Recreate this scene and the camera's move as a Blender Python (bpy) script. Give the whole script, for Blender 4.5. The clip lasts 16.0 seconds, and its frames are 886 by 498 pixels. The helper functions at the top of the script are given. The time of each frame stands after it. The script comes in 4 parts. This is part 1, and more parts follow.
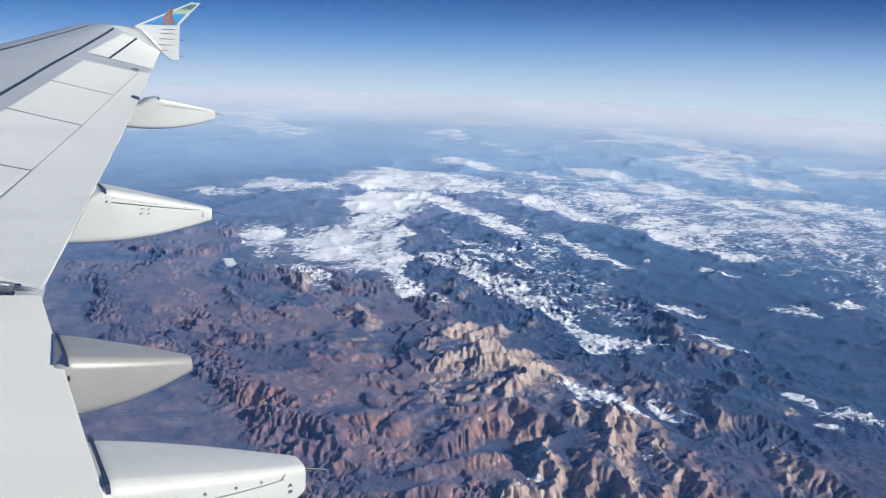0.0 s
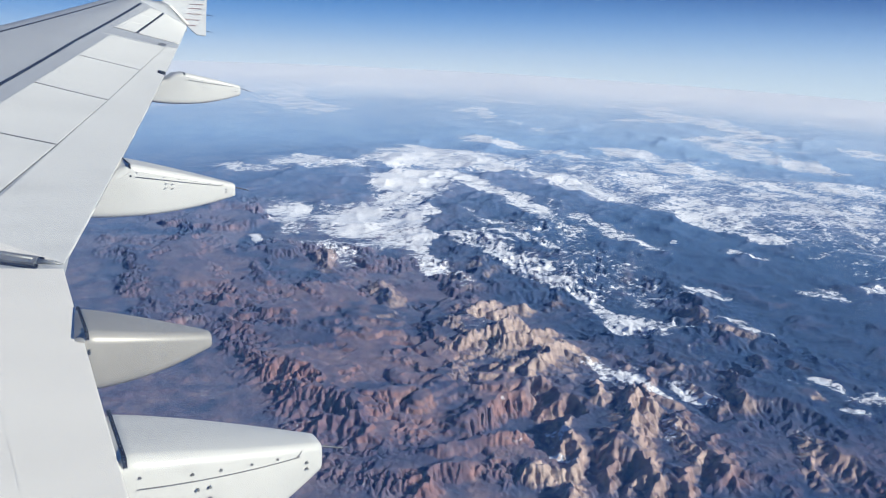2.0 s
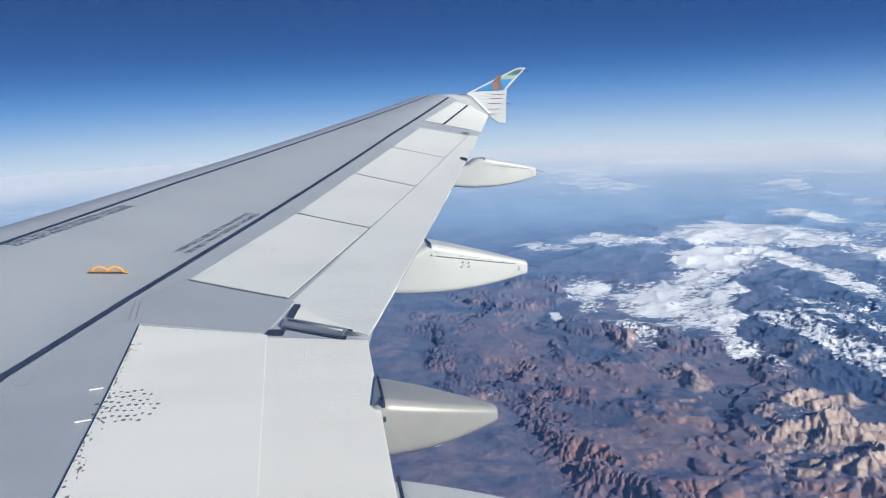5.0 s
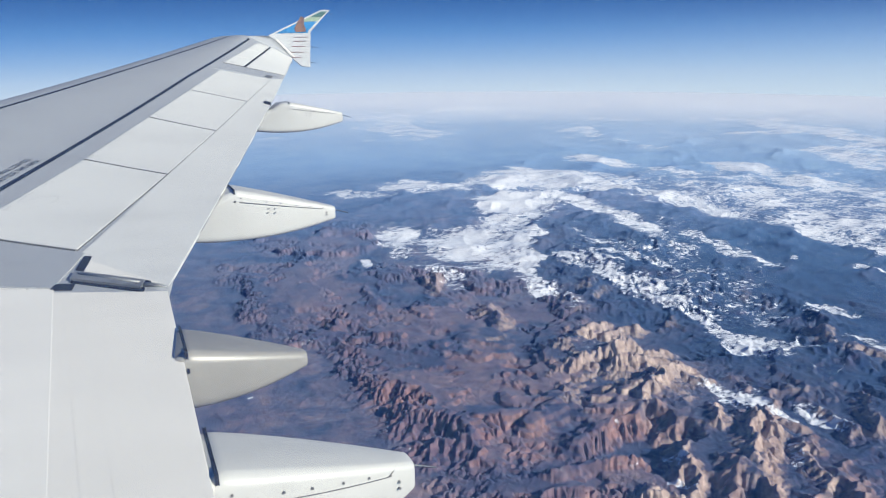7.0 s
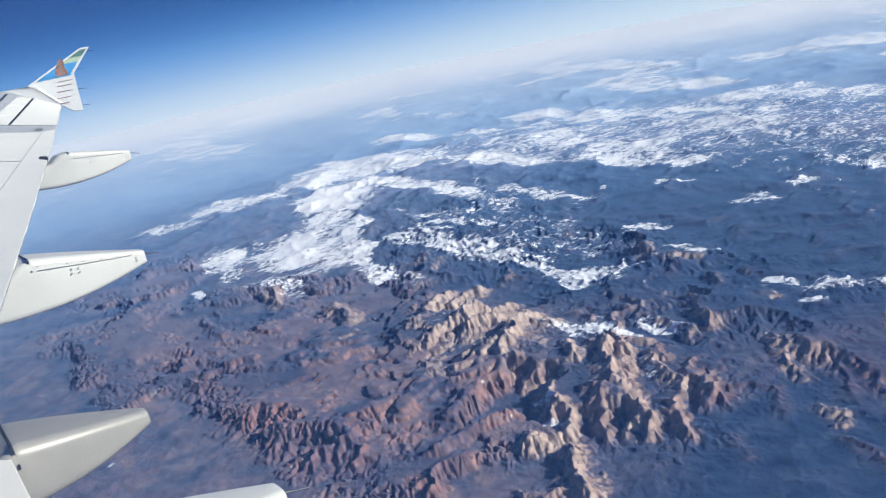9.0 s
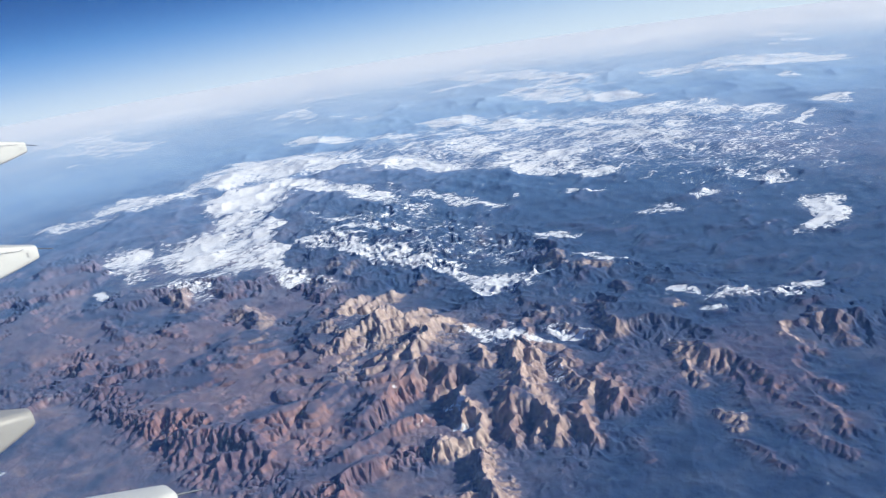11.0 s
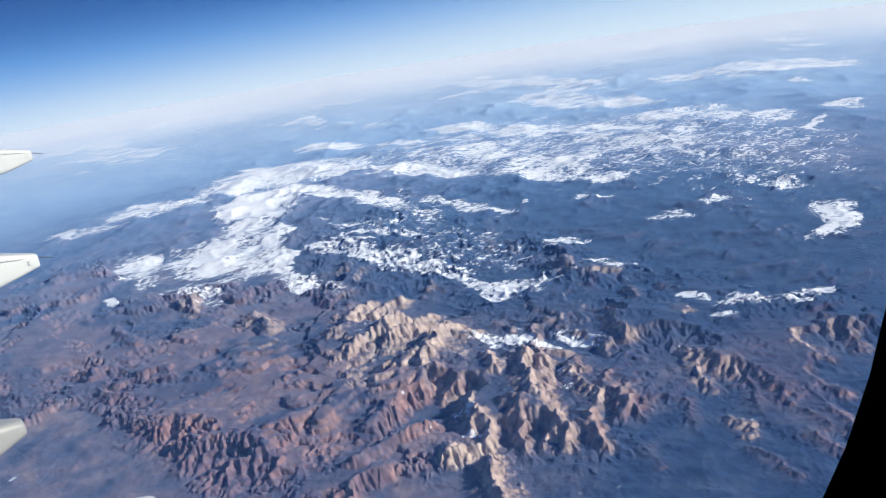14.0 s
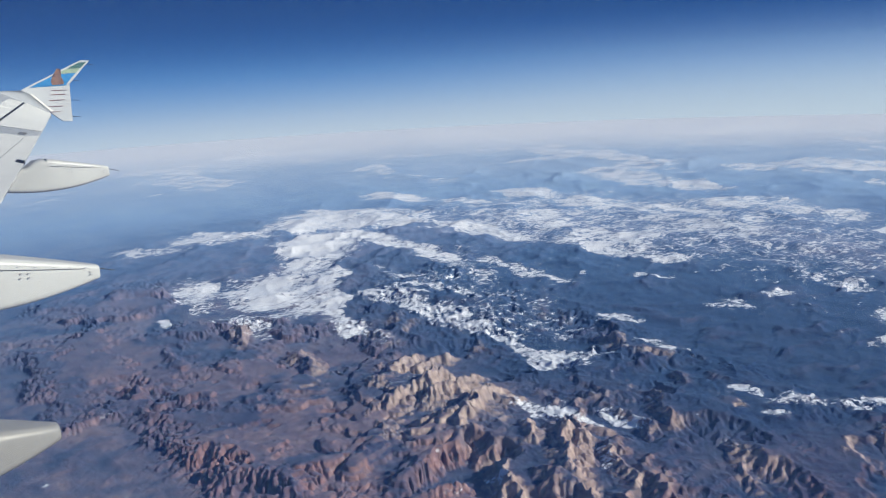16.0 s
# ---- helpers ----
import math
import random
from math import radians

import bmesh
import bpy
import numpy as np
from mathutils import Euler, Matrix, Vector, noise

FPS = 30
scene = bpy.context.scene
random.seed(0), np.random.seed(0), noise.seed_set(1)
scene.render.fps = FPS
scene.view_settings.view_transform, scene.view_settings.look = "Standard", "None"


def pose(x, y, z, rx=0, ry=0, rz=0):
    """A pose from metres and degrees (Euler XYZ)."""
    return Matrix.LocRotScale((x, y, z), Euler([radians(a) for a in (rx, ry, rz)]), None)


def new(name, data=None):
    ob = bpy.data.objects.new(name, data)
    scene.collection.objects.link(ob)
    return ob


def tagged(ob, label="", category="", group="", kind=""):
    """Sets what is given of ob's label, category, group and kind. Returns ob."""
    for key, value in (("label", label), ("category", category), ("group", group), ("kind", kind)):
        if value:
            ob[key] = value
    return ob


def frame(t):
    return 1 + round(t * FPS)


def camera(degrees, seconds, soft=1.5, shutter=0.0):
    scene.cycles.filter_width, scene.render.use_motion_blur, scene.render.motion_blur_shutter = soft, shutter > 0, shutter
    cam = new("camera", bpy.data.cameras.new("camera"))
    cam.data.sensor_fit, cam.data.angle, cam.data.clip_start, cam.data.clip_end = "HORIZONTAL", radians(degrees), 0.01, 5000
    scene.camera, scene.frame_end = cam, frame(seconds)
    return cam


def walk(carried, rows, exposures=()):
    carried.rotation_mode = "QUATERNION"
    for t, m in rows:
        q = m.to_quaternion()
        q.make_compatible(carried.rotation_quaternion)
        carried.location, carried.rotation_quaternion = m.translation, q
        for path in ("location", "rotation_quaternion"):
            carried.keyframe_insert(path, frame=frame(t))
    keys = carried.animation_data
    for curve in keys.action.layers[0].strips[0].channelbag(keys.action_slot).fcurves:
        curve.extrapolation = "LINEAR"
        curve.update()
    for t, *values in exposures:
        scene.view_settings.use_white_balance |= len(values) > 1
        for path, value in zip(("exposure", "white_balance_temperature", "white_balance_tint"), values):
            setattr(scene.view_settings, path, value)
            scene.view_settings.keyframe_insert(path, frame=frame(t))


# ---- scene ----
cam = camera(55.96, 16.0, soft=1.0)
PATH = [
    (0.0, pose(5.896, 1.528, 0.855, 74.78, -2.60, -29.96)),
    (0.5, pose(5.915, 1.545, 0.845, 73.91, -3.47, -29.03)),
    (1.0, pose(5.919, 1.535, 0.849, 73.53, -5.14, -29.18)),
    (1.5, pose(5.914, 1.520, 0.859, 73.49, -5.09, -29.05)),
    (2.0, pose(5.930, 1.548, 0.850, 73.20, -2.86, -28.09)),
    (2.5, pose(5.945, 1.545, 0.858, 73.19, -0.01, -27.39)),
    (3.0, pose(5.952, 1.555, 0.850, 74.37, 1.89, -23.63)),
    (3.5, pose(5.968, 1.564, 0.839, 75.73, 2.20, -14.95)),
    (4.0, pose(5.983, 1.581, 0.820, 77.37, 2.47, -9.32)),
    (4.2, pose(5.988, 1.569, 0.827, 78.57, 2.33, -8.22)),
    (6.3, pose(6.003, 1.557, 0.817, 77.51, 0.29, -12.16)),
    (6.5, pose(6.007, 1.572, 0.805, 76.61, 0.28, -14.62)),
    (7.0, pose(6.014, 1.582, 0.797, 74.61, 0.54, -21.40)),
    (7.5, pose(6.044, 1.607, 0.769, 73.61, 3.69, -28.13)),
    (8.0, pose(6.070, 1.639, 0.777, 72.36, 5.69, -32.17)),
    (8.5, pose(6.085, 1.645, 0.791, 72.26, 8.97, -34.11)),
    (9.0, pose(6.071, 1.583, 0.808, 72.47, 10.94, -36.49)),
    (9.5, pose(6.080, 1.603, 0.789, 71.71, 11.01, -38.24)),
    (10.0, pose(6.089, 1.581, 0.784, 71.72, 9.33, -40.37)),
    (10.2, pose(6.084, 1.573, 0.770, 71.77, 9.10, -41.54)),
    (12.3, pose(6.125, 1.561, 0.791, 72.00, 7.65, -41.67)),
    (12.5, pose(6.115, 1.541, 0.782, 71.94, 8.08, -41.89)),
    (13.0, pose(6.120, 1.514, 0.794, 71.92, 8.04, -41.65)),
    (13.5, pose(6.138, 1.500, 0.804, 72.10, 8.00, -41.42)),
    (14.0, pose(6.155, 1.513, 0.787, 72.41, 8.33, -41.28)),
    (14.5, pose(6.163, 1.527, 0.771, 72.61, 8.23, -40.65)),
    (15.0, pose(6.158, 1.552, 0.756, 72.79, 7.21, -38.48)),
    (15.5, pose(6.167, 1.550, 0.748, 74.61, 4.65, -35.93)),
    (16.0, pose(6.172, 1.537, 0.757, 76.96, 2.84, -35.84)),
]
walk(cam, PATH, exposures=[(0.0, 0.48, 6200, 3), (3.0, 0.52, 6200, 3), (3.5, 0.34, 6200, 3), (4.0, 0.46, 6200, 3), (6.5, 0.48, 6200, 3), (8.0, 0.55, 6200, 3), (12.5, 0.66, 6200, 3), (14.0, 0.68, 6200, 3), (15.0, 0.62, 6200, 3), (15.5, 0.58, 6200, 3), (16.0, 0.26, 6200, 3)])

# ---- world and sun ----
SUN_AZ, SUN_EL = radians(142), radians(28)   # azimuth from +Y towards +X
to_sun = Vector((math.sin(SUN_AZ) * math.cos(SUN_EL), math.cos(SUN_AZ) * math.cos(SUN_EL), math.sin(SUN_EL)))
world = bpy.data.worlds.new("sky")
scene.world = world
world.use_nodes = True
wn, wl = world.node_tree.nodes, world.node_tree.links
sky = wn.new("ShaderNodeTexSky")
sky.sky_type = "NISHITA"
sky.sun_disc = False
sky.sun_elevation, sky.sun_rotation = SUN_EL, SUN_AZ
sky.altitude = 11000
sky.air_density, sky.dust_density, sky.ozone_density = 1.0, 0.4, 2.0
# thin air overhead and a pale haze along the horizon, as seen from cruising height
way = wn.new("ShaderNodeTexCoord")
split = wn.new("ShaderNodeSeparateXYZ")
wl.new(way.outputs["Generated"], split.inputs[0])
tilt = wn.new("ShaderNodeMapRange")
tilt.inputs["From Min"].default_value, tilt.inputs["From Max"].default_value = -0.1, 0.3
wl.new(split.outputs[2], tilt.inputs["Value"])
haze = wn.new("ShaderNodeValToRGB")
stops = [(0.02, (0.86, 0.91, 1.0)), (0.075, (0.70, 0.80, 0.95)), (0.14, (0.38, 0.56, 0.86)), (0.21, (0.13, 0.32, 0.72)), (0.28, (0.040, 0.145, 0.45)),
         (0.36, (0.018, 0.085, 0.33)), (0.52, (0.005, 0.034, 0.165)), (1.0, (0.024, 0.075, 0.25))]
haze.color_ramp.interpolation = "B_SPLINE"
while len(haze.color_ramp.elements) < len(stops):
    haze.color_ramp.elements.new(0.5)
for e, (p, c) in zip(haze.color_ramp.elements, stops):
    e.position, e.color = p, (*c, 1)
wl.new(tilt.outputs[0], haze.inputs[0])
dim = wn.new("ShaderNodeMix")
dim.data_type, dim.blend_type = "RGBA", "MULTIPLY"
dim.inputs[0].default_value = 1.0
wl.new(sky.outputs[0], dim.inputs[6])
dim.inputs[7].default_value = (0.11, 0.11, 0.11, 1)
blend = wn.new("ShaderNodeMix")
blend.data_type = "RGBA"
blend.inputs[0].default_value = 0.93
wl.new(dim.outputs[2], blend.inputs[6])
# the haze glows whiter on the sun's side
side = wn.new("ShaderNodeVectorMath")
side.operation = "DOT_PRODUCT"
wl.new(way.outputs["Generated"], side.inputs[0])
side.inputs[1].default_value = (math.sin(SUN_AZ), math.cos(SUN_AZ), 0)
near_sun = wn.new("ShaderNodeMapRange")
near_sun.interpolation_type = "SMOOTHSTEP"
near_sun.inputs["From Min"].default_value, near_sun.inputs["From Max"].default_value = -0.6, 0.5
near_sun.inputs["To Max"].default_value = 0.72
wl.new(side.outputs["Value"], near_sun.inputs["Value"])
low_sky = wn.new("ShaderNodeMapRange")
low_sky.interpolation_type = "SMOOTHSTEP"
low_sky.inputs["From Min"].default_value, low_sky.inputs["From Max"].default_value = 0.045, -0.075
wl.new(split.outputs[2], low_sky.inputs["Value"])
veil = wn.new("ShaderNodeMath")
veil.operation = "MULTIPLY"
wl.new(near_sun.outputs[0], veil.inputs[0])
wl.new(low_sky.outputs[0], veil.inputs[1])
glow = wn.new("ShaderNodeMix")
glow.data_type = "RGBA"
wl.new(veil.outputs[0], glow.inputs[0])
wl.new(haze.outputs[0], glow.inputs[6])
glow.inputs[7].default_value = (0.84, 0.93, 1.0, 1)
wl.new(glow.outputs[2], blend.inputs[7])
wn["Background"].inputs["Strength"].default_value = 0.72
wl.new(blend.outputs[2], wn["Background"].inputs["Color"])
sun = new("sun", bpy.data.lights.new("sun", "SUN"))
sun.data.energy, sun.data.angle, sun.data.color = 5.0, radians(0.53), (1.0, 0.93, 0.83)
sun.matrix_world = Matrix.Translation((0, -20, 60)) @ to_sun.to_track_quat("Z", "Y").to_matrix().to_4x4()

# ---- materials ----


def material(name):
    m = bpy.data.materials.new(name)
    m.use_nodes = True
    return m, m.node_tree.nodes, m.node_tree.links, m.node_tree.nodes["Principled BSDF"]


def noise_node(n, l, scale, detail=6, rough=0.6, vec=None):
    t = n.new("ShaderNodeTexNoise")
    t.inputs["Scale"].default_value, t.inputs["Detail"].default_value, t.inputs["Roughness"].default_value = scale, detail, rough
    if vec is not None:
        l.new(vec, t.inputs["Vector"])
    return t


def ramp(n, l, fac, stops):
    t = n.new("ShaderNodeValToRGB")
    el = t.color_ramp.elements
    while len(el) < len(stops):
        el.new(0.5)
    for e, (p, c) in zip(el, stops):
        e.position, e.color = p, (*c, 1)
    l.new(fac, t.inputs["Fac"])
    return t


def mix(n, l, fac, a, b, mode="MIX"):
    t = n.new("ShaderNodeMix")
    t.data_type, t.blend_type = "RGBA", mode
    for v, s in ((fac, t.inputs[0]), (a, t.inputs[6]), (b, t.inputs[7])):
        if isinstance(v, (int, float)):
            s.default_value = v
        elif isinstance(v, tuple):
            s.default_value = (*v, 1)
        else:
            l.new(v, s)
    return t.outputs[2]


def bump(n, l, height, strength, distance, bsdf):
    t = n.new("ShaderNodeBump")
    t.inputs["Strength"].default_value, t.inputs["Distance"].default_value = strength, distance
    l.new(height, t.inputs["Height"])
    l.new(t.outputs[0], bsdf.inputs["Normal"])


def land_material():
    m, n, l, b = material("land")
    pos = n.new("ShaderNodeNewGeometry")
    P = pos.outputs["Position"]
    at = n.new("ShaderNodeAttribute")
    at.attribute_name = "cover"
    sep = n.new("ShaderNodeSeparateColor")
    l.new(at.outputs["Color"], sep.inputs[0])
    n1 = noise_node(n, l, 0.012, 8, 0.62, P)
    n2 = noise_node(n, l, 0.09, 6, 0.65, P)
    n3 = noise_node(n, l, 0.3, 4, 0.6, P)
    n5 = noise_node(n, l, 0.035, 8, 0.7, P)
    patchy = mix(n, l, 0.5, n1.outputs[0], n5.outputs[0])
    # plain and forest tones, with the blue of the haze mixed into their colour
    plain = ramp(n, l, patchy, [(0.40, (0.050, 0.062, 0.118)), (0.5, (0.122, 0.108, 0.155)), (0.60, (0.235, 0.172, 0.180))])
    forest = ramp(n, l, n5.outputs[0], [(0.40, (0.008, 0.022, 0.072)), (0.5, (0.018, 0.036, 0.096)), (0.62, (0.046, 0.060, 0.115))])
    red = ramp(n, l, n2.outputs[0], [(0.3, (0.110, 0.068, 0.076)), (0.55, (0.238, 0.133, 0.128)), (0.75, (0.38, 0.232, 0.208))])
    pale = ramp(n, l, n2.outputs[0], [(0.3, (0.30, 0.215, 0.18)), (0.7, (0.54, 0.43, 0.36))])
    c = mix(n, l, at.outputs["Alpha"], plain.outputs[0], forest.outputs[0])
    c = mix(n, l, sep.outputs[1], c, red.outputs[0])
    c = mix(n, l, sep.outputs[2], c, pale.outputs[0])
    fine = n.new("ShaderNodeMath")
    fine.operation = "ADD"
    l.new(n2.outputs[0], fine.inputs[0])
    l.new(n3.outputs[0], fine.inputs[1])
    # broken rock and scrub: fine light and dark flecks
    fleck = ramp(n, l, fine.outputs[0], [(0.36, (0.18, 0.18, 0.2)), (0.5, (0.5, 0.5, 0.5)), (0.64, (0.86, 0.84, 0.8))])
    half = n.new("ShaderNodeMath")
    half.operation = "MULTIPLY"
    half.inputs[1].default_value = 0.5
    l.new(fine.outputs[0], half.inputs[0])
    l.new(half.outputs[0], fleck.inputs["Fac"])
    c = mix(n, l, 0.4, c, fleck.outputs[0], "OVERLAY")
    # snow thins out into wind-drawn streaks and specks
    drift = n.new("ShaderNodeMapping")
    drift.inputs["Rotation"].default_value = (0, 0, radians(20))
    drift.inputs["Scale"].default_value = (0.7, 1.0, 1.0)
    l.new(P, drift.inputs["Vector"])
    broad = noise_node(n, l, 0.02, 10, 0.7, drift.outputs[0])
    speck = noise_node(n, l, 0.13, 8, 0.78, drift.outputs[0])
    both = n.new("ShaderNodeMath")
    both.operation = "MULTIPLY_ADD"
    l.new(speck.outputs[0], both.inputs[0])
    both.inputs[1].default_value = 1.5
    l.new(broad.outputs[0], both.inputs[2])
    edge = n.new("ShaderNodeMath")
    edge.operation = "MULTIPLY_ADD"
    l.new(both.outputs[0], edge.inputs[0])
    edge.inputs[1].default_value = 2.9
    l.new(sep.outputs[0], edge.inputs[2])
    sm = n.new("ShaderNodeMapRange")
    sm.inputs["From Min"].default_value, sm.inputs["From Max"].default_value = 4.00, 4.32
    l.new(edge.outputs[0], sm.inputs["Value"])
    # distance haze painted into the base colour, paler towards the horizon
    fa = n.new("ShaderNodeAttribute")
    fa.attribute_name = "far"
    haze_tint = ramp(n, l, fa.outputs["Fac"], [(0.0, (0.045, 0.095, 0.19)), (0.3, (0.155, 0.285, 0.52)), (0.6, (0.35, 0.51, 0.73)), (0.85, (0.54, 0.66, 0.82)), (1.0, (0.95, 0.96, 0.98))])
    haze_tint2 = mix(n, l, 0.25, haze_tint.outputs[0], n1.outputs[0], "OVERLAY")
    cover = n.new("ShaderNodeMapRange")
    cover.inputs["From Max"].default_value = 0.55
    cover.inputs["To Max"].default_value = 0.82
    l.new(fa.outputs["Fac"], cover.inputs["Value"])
    c = mix(n, l, cover.outputs[0], c, haze_tint2)
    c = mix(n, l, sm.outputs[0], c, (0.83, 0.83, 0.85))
    # blue-tinted sheen imitates haze lying over the land
    b.inputs["Sheen Weight"].default_value = 0.12
    b.inputs["Sheen Roughness"].default_value = 0.6
    b.inputs["Sheen Tint"].default_value = (0.26, 0.55, 1.0, 1)
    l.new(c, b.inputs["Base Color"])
    b.inputs["Roughness"].default_value = 0.95
    b.inputs["Specular IOR Level"].default_value = 0.1
    bump(n, l, fine.outputs[0], 0.55, 1.7, b)
    return m


LAND = land_material()


def paint(name, colour, rough=0.35, dirt=0.12, metal=0.0, streak=(0.5, 1.6, 1.0), relief=0.0):
    """Painted aircraft skin with faint grime streaks and fine mottling."""
    m, n, l, b = material(name)
    tc = n.new("ShaderNodeTexCoord")
    mp = n.new("ShaderNodeMapping")
    mp.inputs["Scale"].default_value = streak
    l.new(tc.outputs["Object"], mp.inputs["Vector"])
    a = noise_node(n, l, 2.2, 6, 0.6, mp.outputs[0])
    f = noise_node(n, l, 26.0, 4, 0.6, tc.outputs["Object"])
    dull = tuple(v * (1 - dirt * 1.6) for v in colour)
    c = ramp(n, l, a.outputs[0], [(0.30, dull), (0.52, colour), (0.75, tuple(min(1, v * 1.03) for v in colour))])
    c2 = mix(n, l, 0.12, c.outputs[0], f.outputs[0], "SOFT_LIGHT")
    l.new(c2, b.inputs["Base Color"])
    b.inputs["Metallic"].default_value = metal
    r = n.new("ShaderNodeMapRange")
    r.inputs["To Min"].default_value, r.inputs["To Max"].default_value = rough * 0.8, min(1, rough * 1.3)
    l.new(f.outputs[0], r.inputs["Value"])
    l.new(r.outputs[0], b.inputs["Roughness"])
    if relief:
        bump(n, l, a.outputs[0], relief, 0.01, b)
    return m


WHITE = paint("white_paint", (0.92, 0.885, 0.80), 0.36, 0.05)
WHITE2 = paint("white_paint_worn", (0.90, 0.86, 0.77), 0.42, 0.05)
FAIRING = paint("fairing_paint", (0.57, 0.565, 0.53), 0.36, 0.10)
FENCE = paint("fence_paint", (0.54, 0.55, 0.55), 0.4, 0.08)
GREY = paint("grey_paint", (0.40, 0.41, 0.415), 0.42, 0.05)
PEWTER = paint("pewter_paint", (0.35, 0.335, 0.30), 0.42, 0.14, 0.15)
METAL = paint("bare_metal", (0.42, 0.42, 0.40), 0.5, 0.3, 0.6)
# outboard white: grimy, and dimmed in colour because less sun reaches these panels
OUTER = paint("weathered_dimmed_white_paint", (0.76, 0.75, 0.70), 0.46, 0.07)
BLACK = paint("black_paint", (0.022, 0.024, 0.03), 0.5, 0.2)
DARK = paint("dark_gap", (0.03, 0.03, 0.034), 0.7, 0.2)
SEAL = paint("grey_sealant", (0.16, 0.155, 0.15), 0.7, 0.2)
VENT = paint("vent_grey", (0.14, 0.14, 0.14), 0.6, 0.2)
RIVET = paint("rivet_metal", (0.17, 0.165, 0.16), 0.5, 0.3)
ORANGE = paint("orange_paint", (0.75, 0.36, 0.03), 0.5, 0.1)
BLUE = paint("blue_paint", (0.03, 0.22, 0.50), 0.4, 0.3, streak=(1.0, 1.0, 9.0))
SAND = paint("sand_paint", (0.34, 0.44, 0.30), 0.4, 0.2)
PINE = paint("pine_paint", (0.06, 0.16, 0.13), 0.4, 0.3)
BROWN = paint("brown_paint", (0.24, 0.12, 0.07), 0.5, 0.5, streak=(6, 6, 6))
MAROON = paint("maroon_paint", (0.22, 0.10, 0.09), 0.5, 0.2)
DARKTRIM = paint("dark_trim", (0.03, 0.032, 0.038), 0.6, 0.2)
SEAM = paint("seam_paint", (0.82, 0.79, 0.71), 0.5, 0.1)
SCUFF = paint("worn_primer", (0.22, 0.19, 0.15), 0.7, 0.3, streak=(9, 9, 9))


def pane_material():
    """Clear cabin window; its blue milkiness is added to imitate haze in the air."""
    m, n, l, b = material("acrylic_pane")
    clear, haze_milk, both = n.new("ShaderNodeBsdfTransparent"), n.new("ShaderNodeBsdfTranslucent"), n.new("ShaderNodeMixShader")
    haze_milk.inputs["Color"].default_value = (0.46, 0.72, 1.0, 1)
    both.inputs[0].default_value = 0.125
    l.new(clear.outputs[0], both.inputs[1])
    l.new(haze_milk.outputs[0], both.inputs[2])
    l.new(both.outputs[0], n["Material Output"].inputs["Surface"])
    return m


PANE = pane_material()
DARK.node_tree.nodes["Principled BSDF"].inputs["Specular IOR Level"].default_value = 0.05

# ---- land ----
GROUND_Z = -400.0
EYE_X, EYE_Y = 6.0, 1.5


def smooth(a, b, v):
    k = np.clip((v - a) / (b - a), 0, 1)
    return k * k * (3 - 2 * k)


def lattice(ix, iy, seed):
    h = (ix.astype(np.int64) * 374761393 + iy.astype(np.int64) * 668265263 + seed * 974634777) & 0xFFFFFFFF
    h = ((h ^ (h >> 13)) * 1274126177) & 0xFFFFFFFF
    return (h ^ (h >> 16)) & 0xFFFF


TURNS = np.arange(65536) / 65535.0 * 2 * np.pi
COS, SIN = np.cos(TURNS), np.sin(TURNS)


def grain(x, y, size, seed):
    """Gradient noise of about -1 to 1 with cells of the given size in metres."""
    u, v = x / size, y / size
    i, j = np.floor(u), np.floor(v)
    fu, fv = u - i, v - j
    su, sv = fu ** 3 * (fu * (fu * 6 - 15) + 10), fv ** 3 * (fv * (fv * 6 - 15) + 10)

    def corner(di, dj):
        a = lattice(i + di, j + dj, seed)
        return COS[a] * (fu - di) + SIN[a] * (fv - dj)
    low = corner(0, 0) * (1 - su) + corner(1, 0) * su
    high = corner(0, 1) * (1 - su) + corner(1, 1) * su
    return (low * (1 - sv) + high * sv) * 1.5


def fbm(x, y, size, seed, octaves=4, gain=0.5):
    total, amp = 0, 1.0
    for k in range(octaves):
        total = total + amp * grain(x, y, size / 2.03 ** k, seed + 17 * k)
        amp *= gain
    return total


def crests(x, y, size, seed, octaves=6, gain=0.52):
    """Sharp branching ridges with smooth valleys, 0 to about 1."""
    total, amp, norm, w = 0, 1.0, 0, 1.0
    for k in range(octaves):
        n = np.clip(1 - np.abs(grain(x, y, size / 2.07 ** k, seed + 31 * k)) * 1.5, 0, 1) ** 2 * w
        total = total + amp * n
        norm += amp
        w = np.clip(n * 2.2, 0.38, 1)
        amp *= gain
    return total / norm * 1.3


def blob(x, y, cx, cy, rx, ry, turn=0.0, edge=0.35):
    """1 inside an ellipse, falling to 0 outside."""
    c, s = math.cos(radians(turn)), math.sin(radians(turn))
    u, v = (x - cx) * c + (y - cy) * s, -(x - cx) * s + (y - cy) * c
    return smooth(1 + edge, 1 - edge, np.sqrt((u / rx) ** 2 + (v / ry) ** 2))


def span(x, y, x0, y0, x1, y1):
    """Distance from the line between two places, and how far along it."""
    dx, dy = x1 - x0, y1 - y0
    k = np.clip(((x - x0) * dx + (y - y0) * dy) / (dx * dx + dy * dy), 0, 1)
    return np.hypot(x - x0 - k * dx, y - y0 - k * dy), k


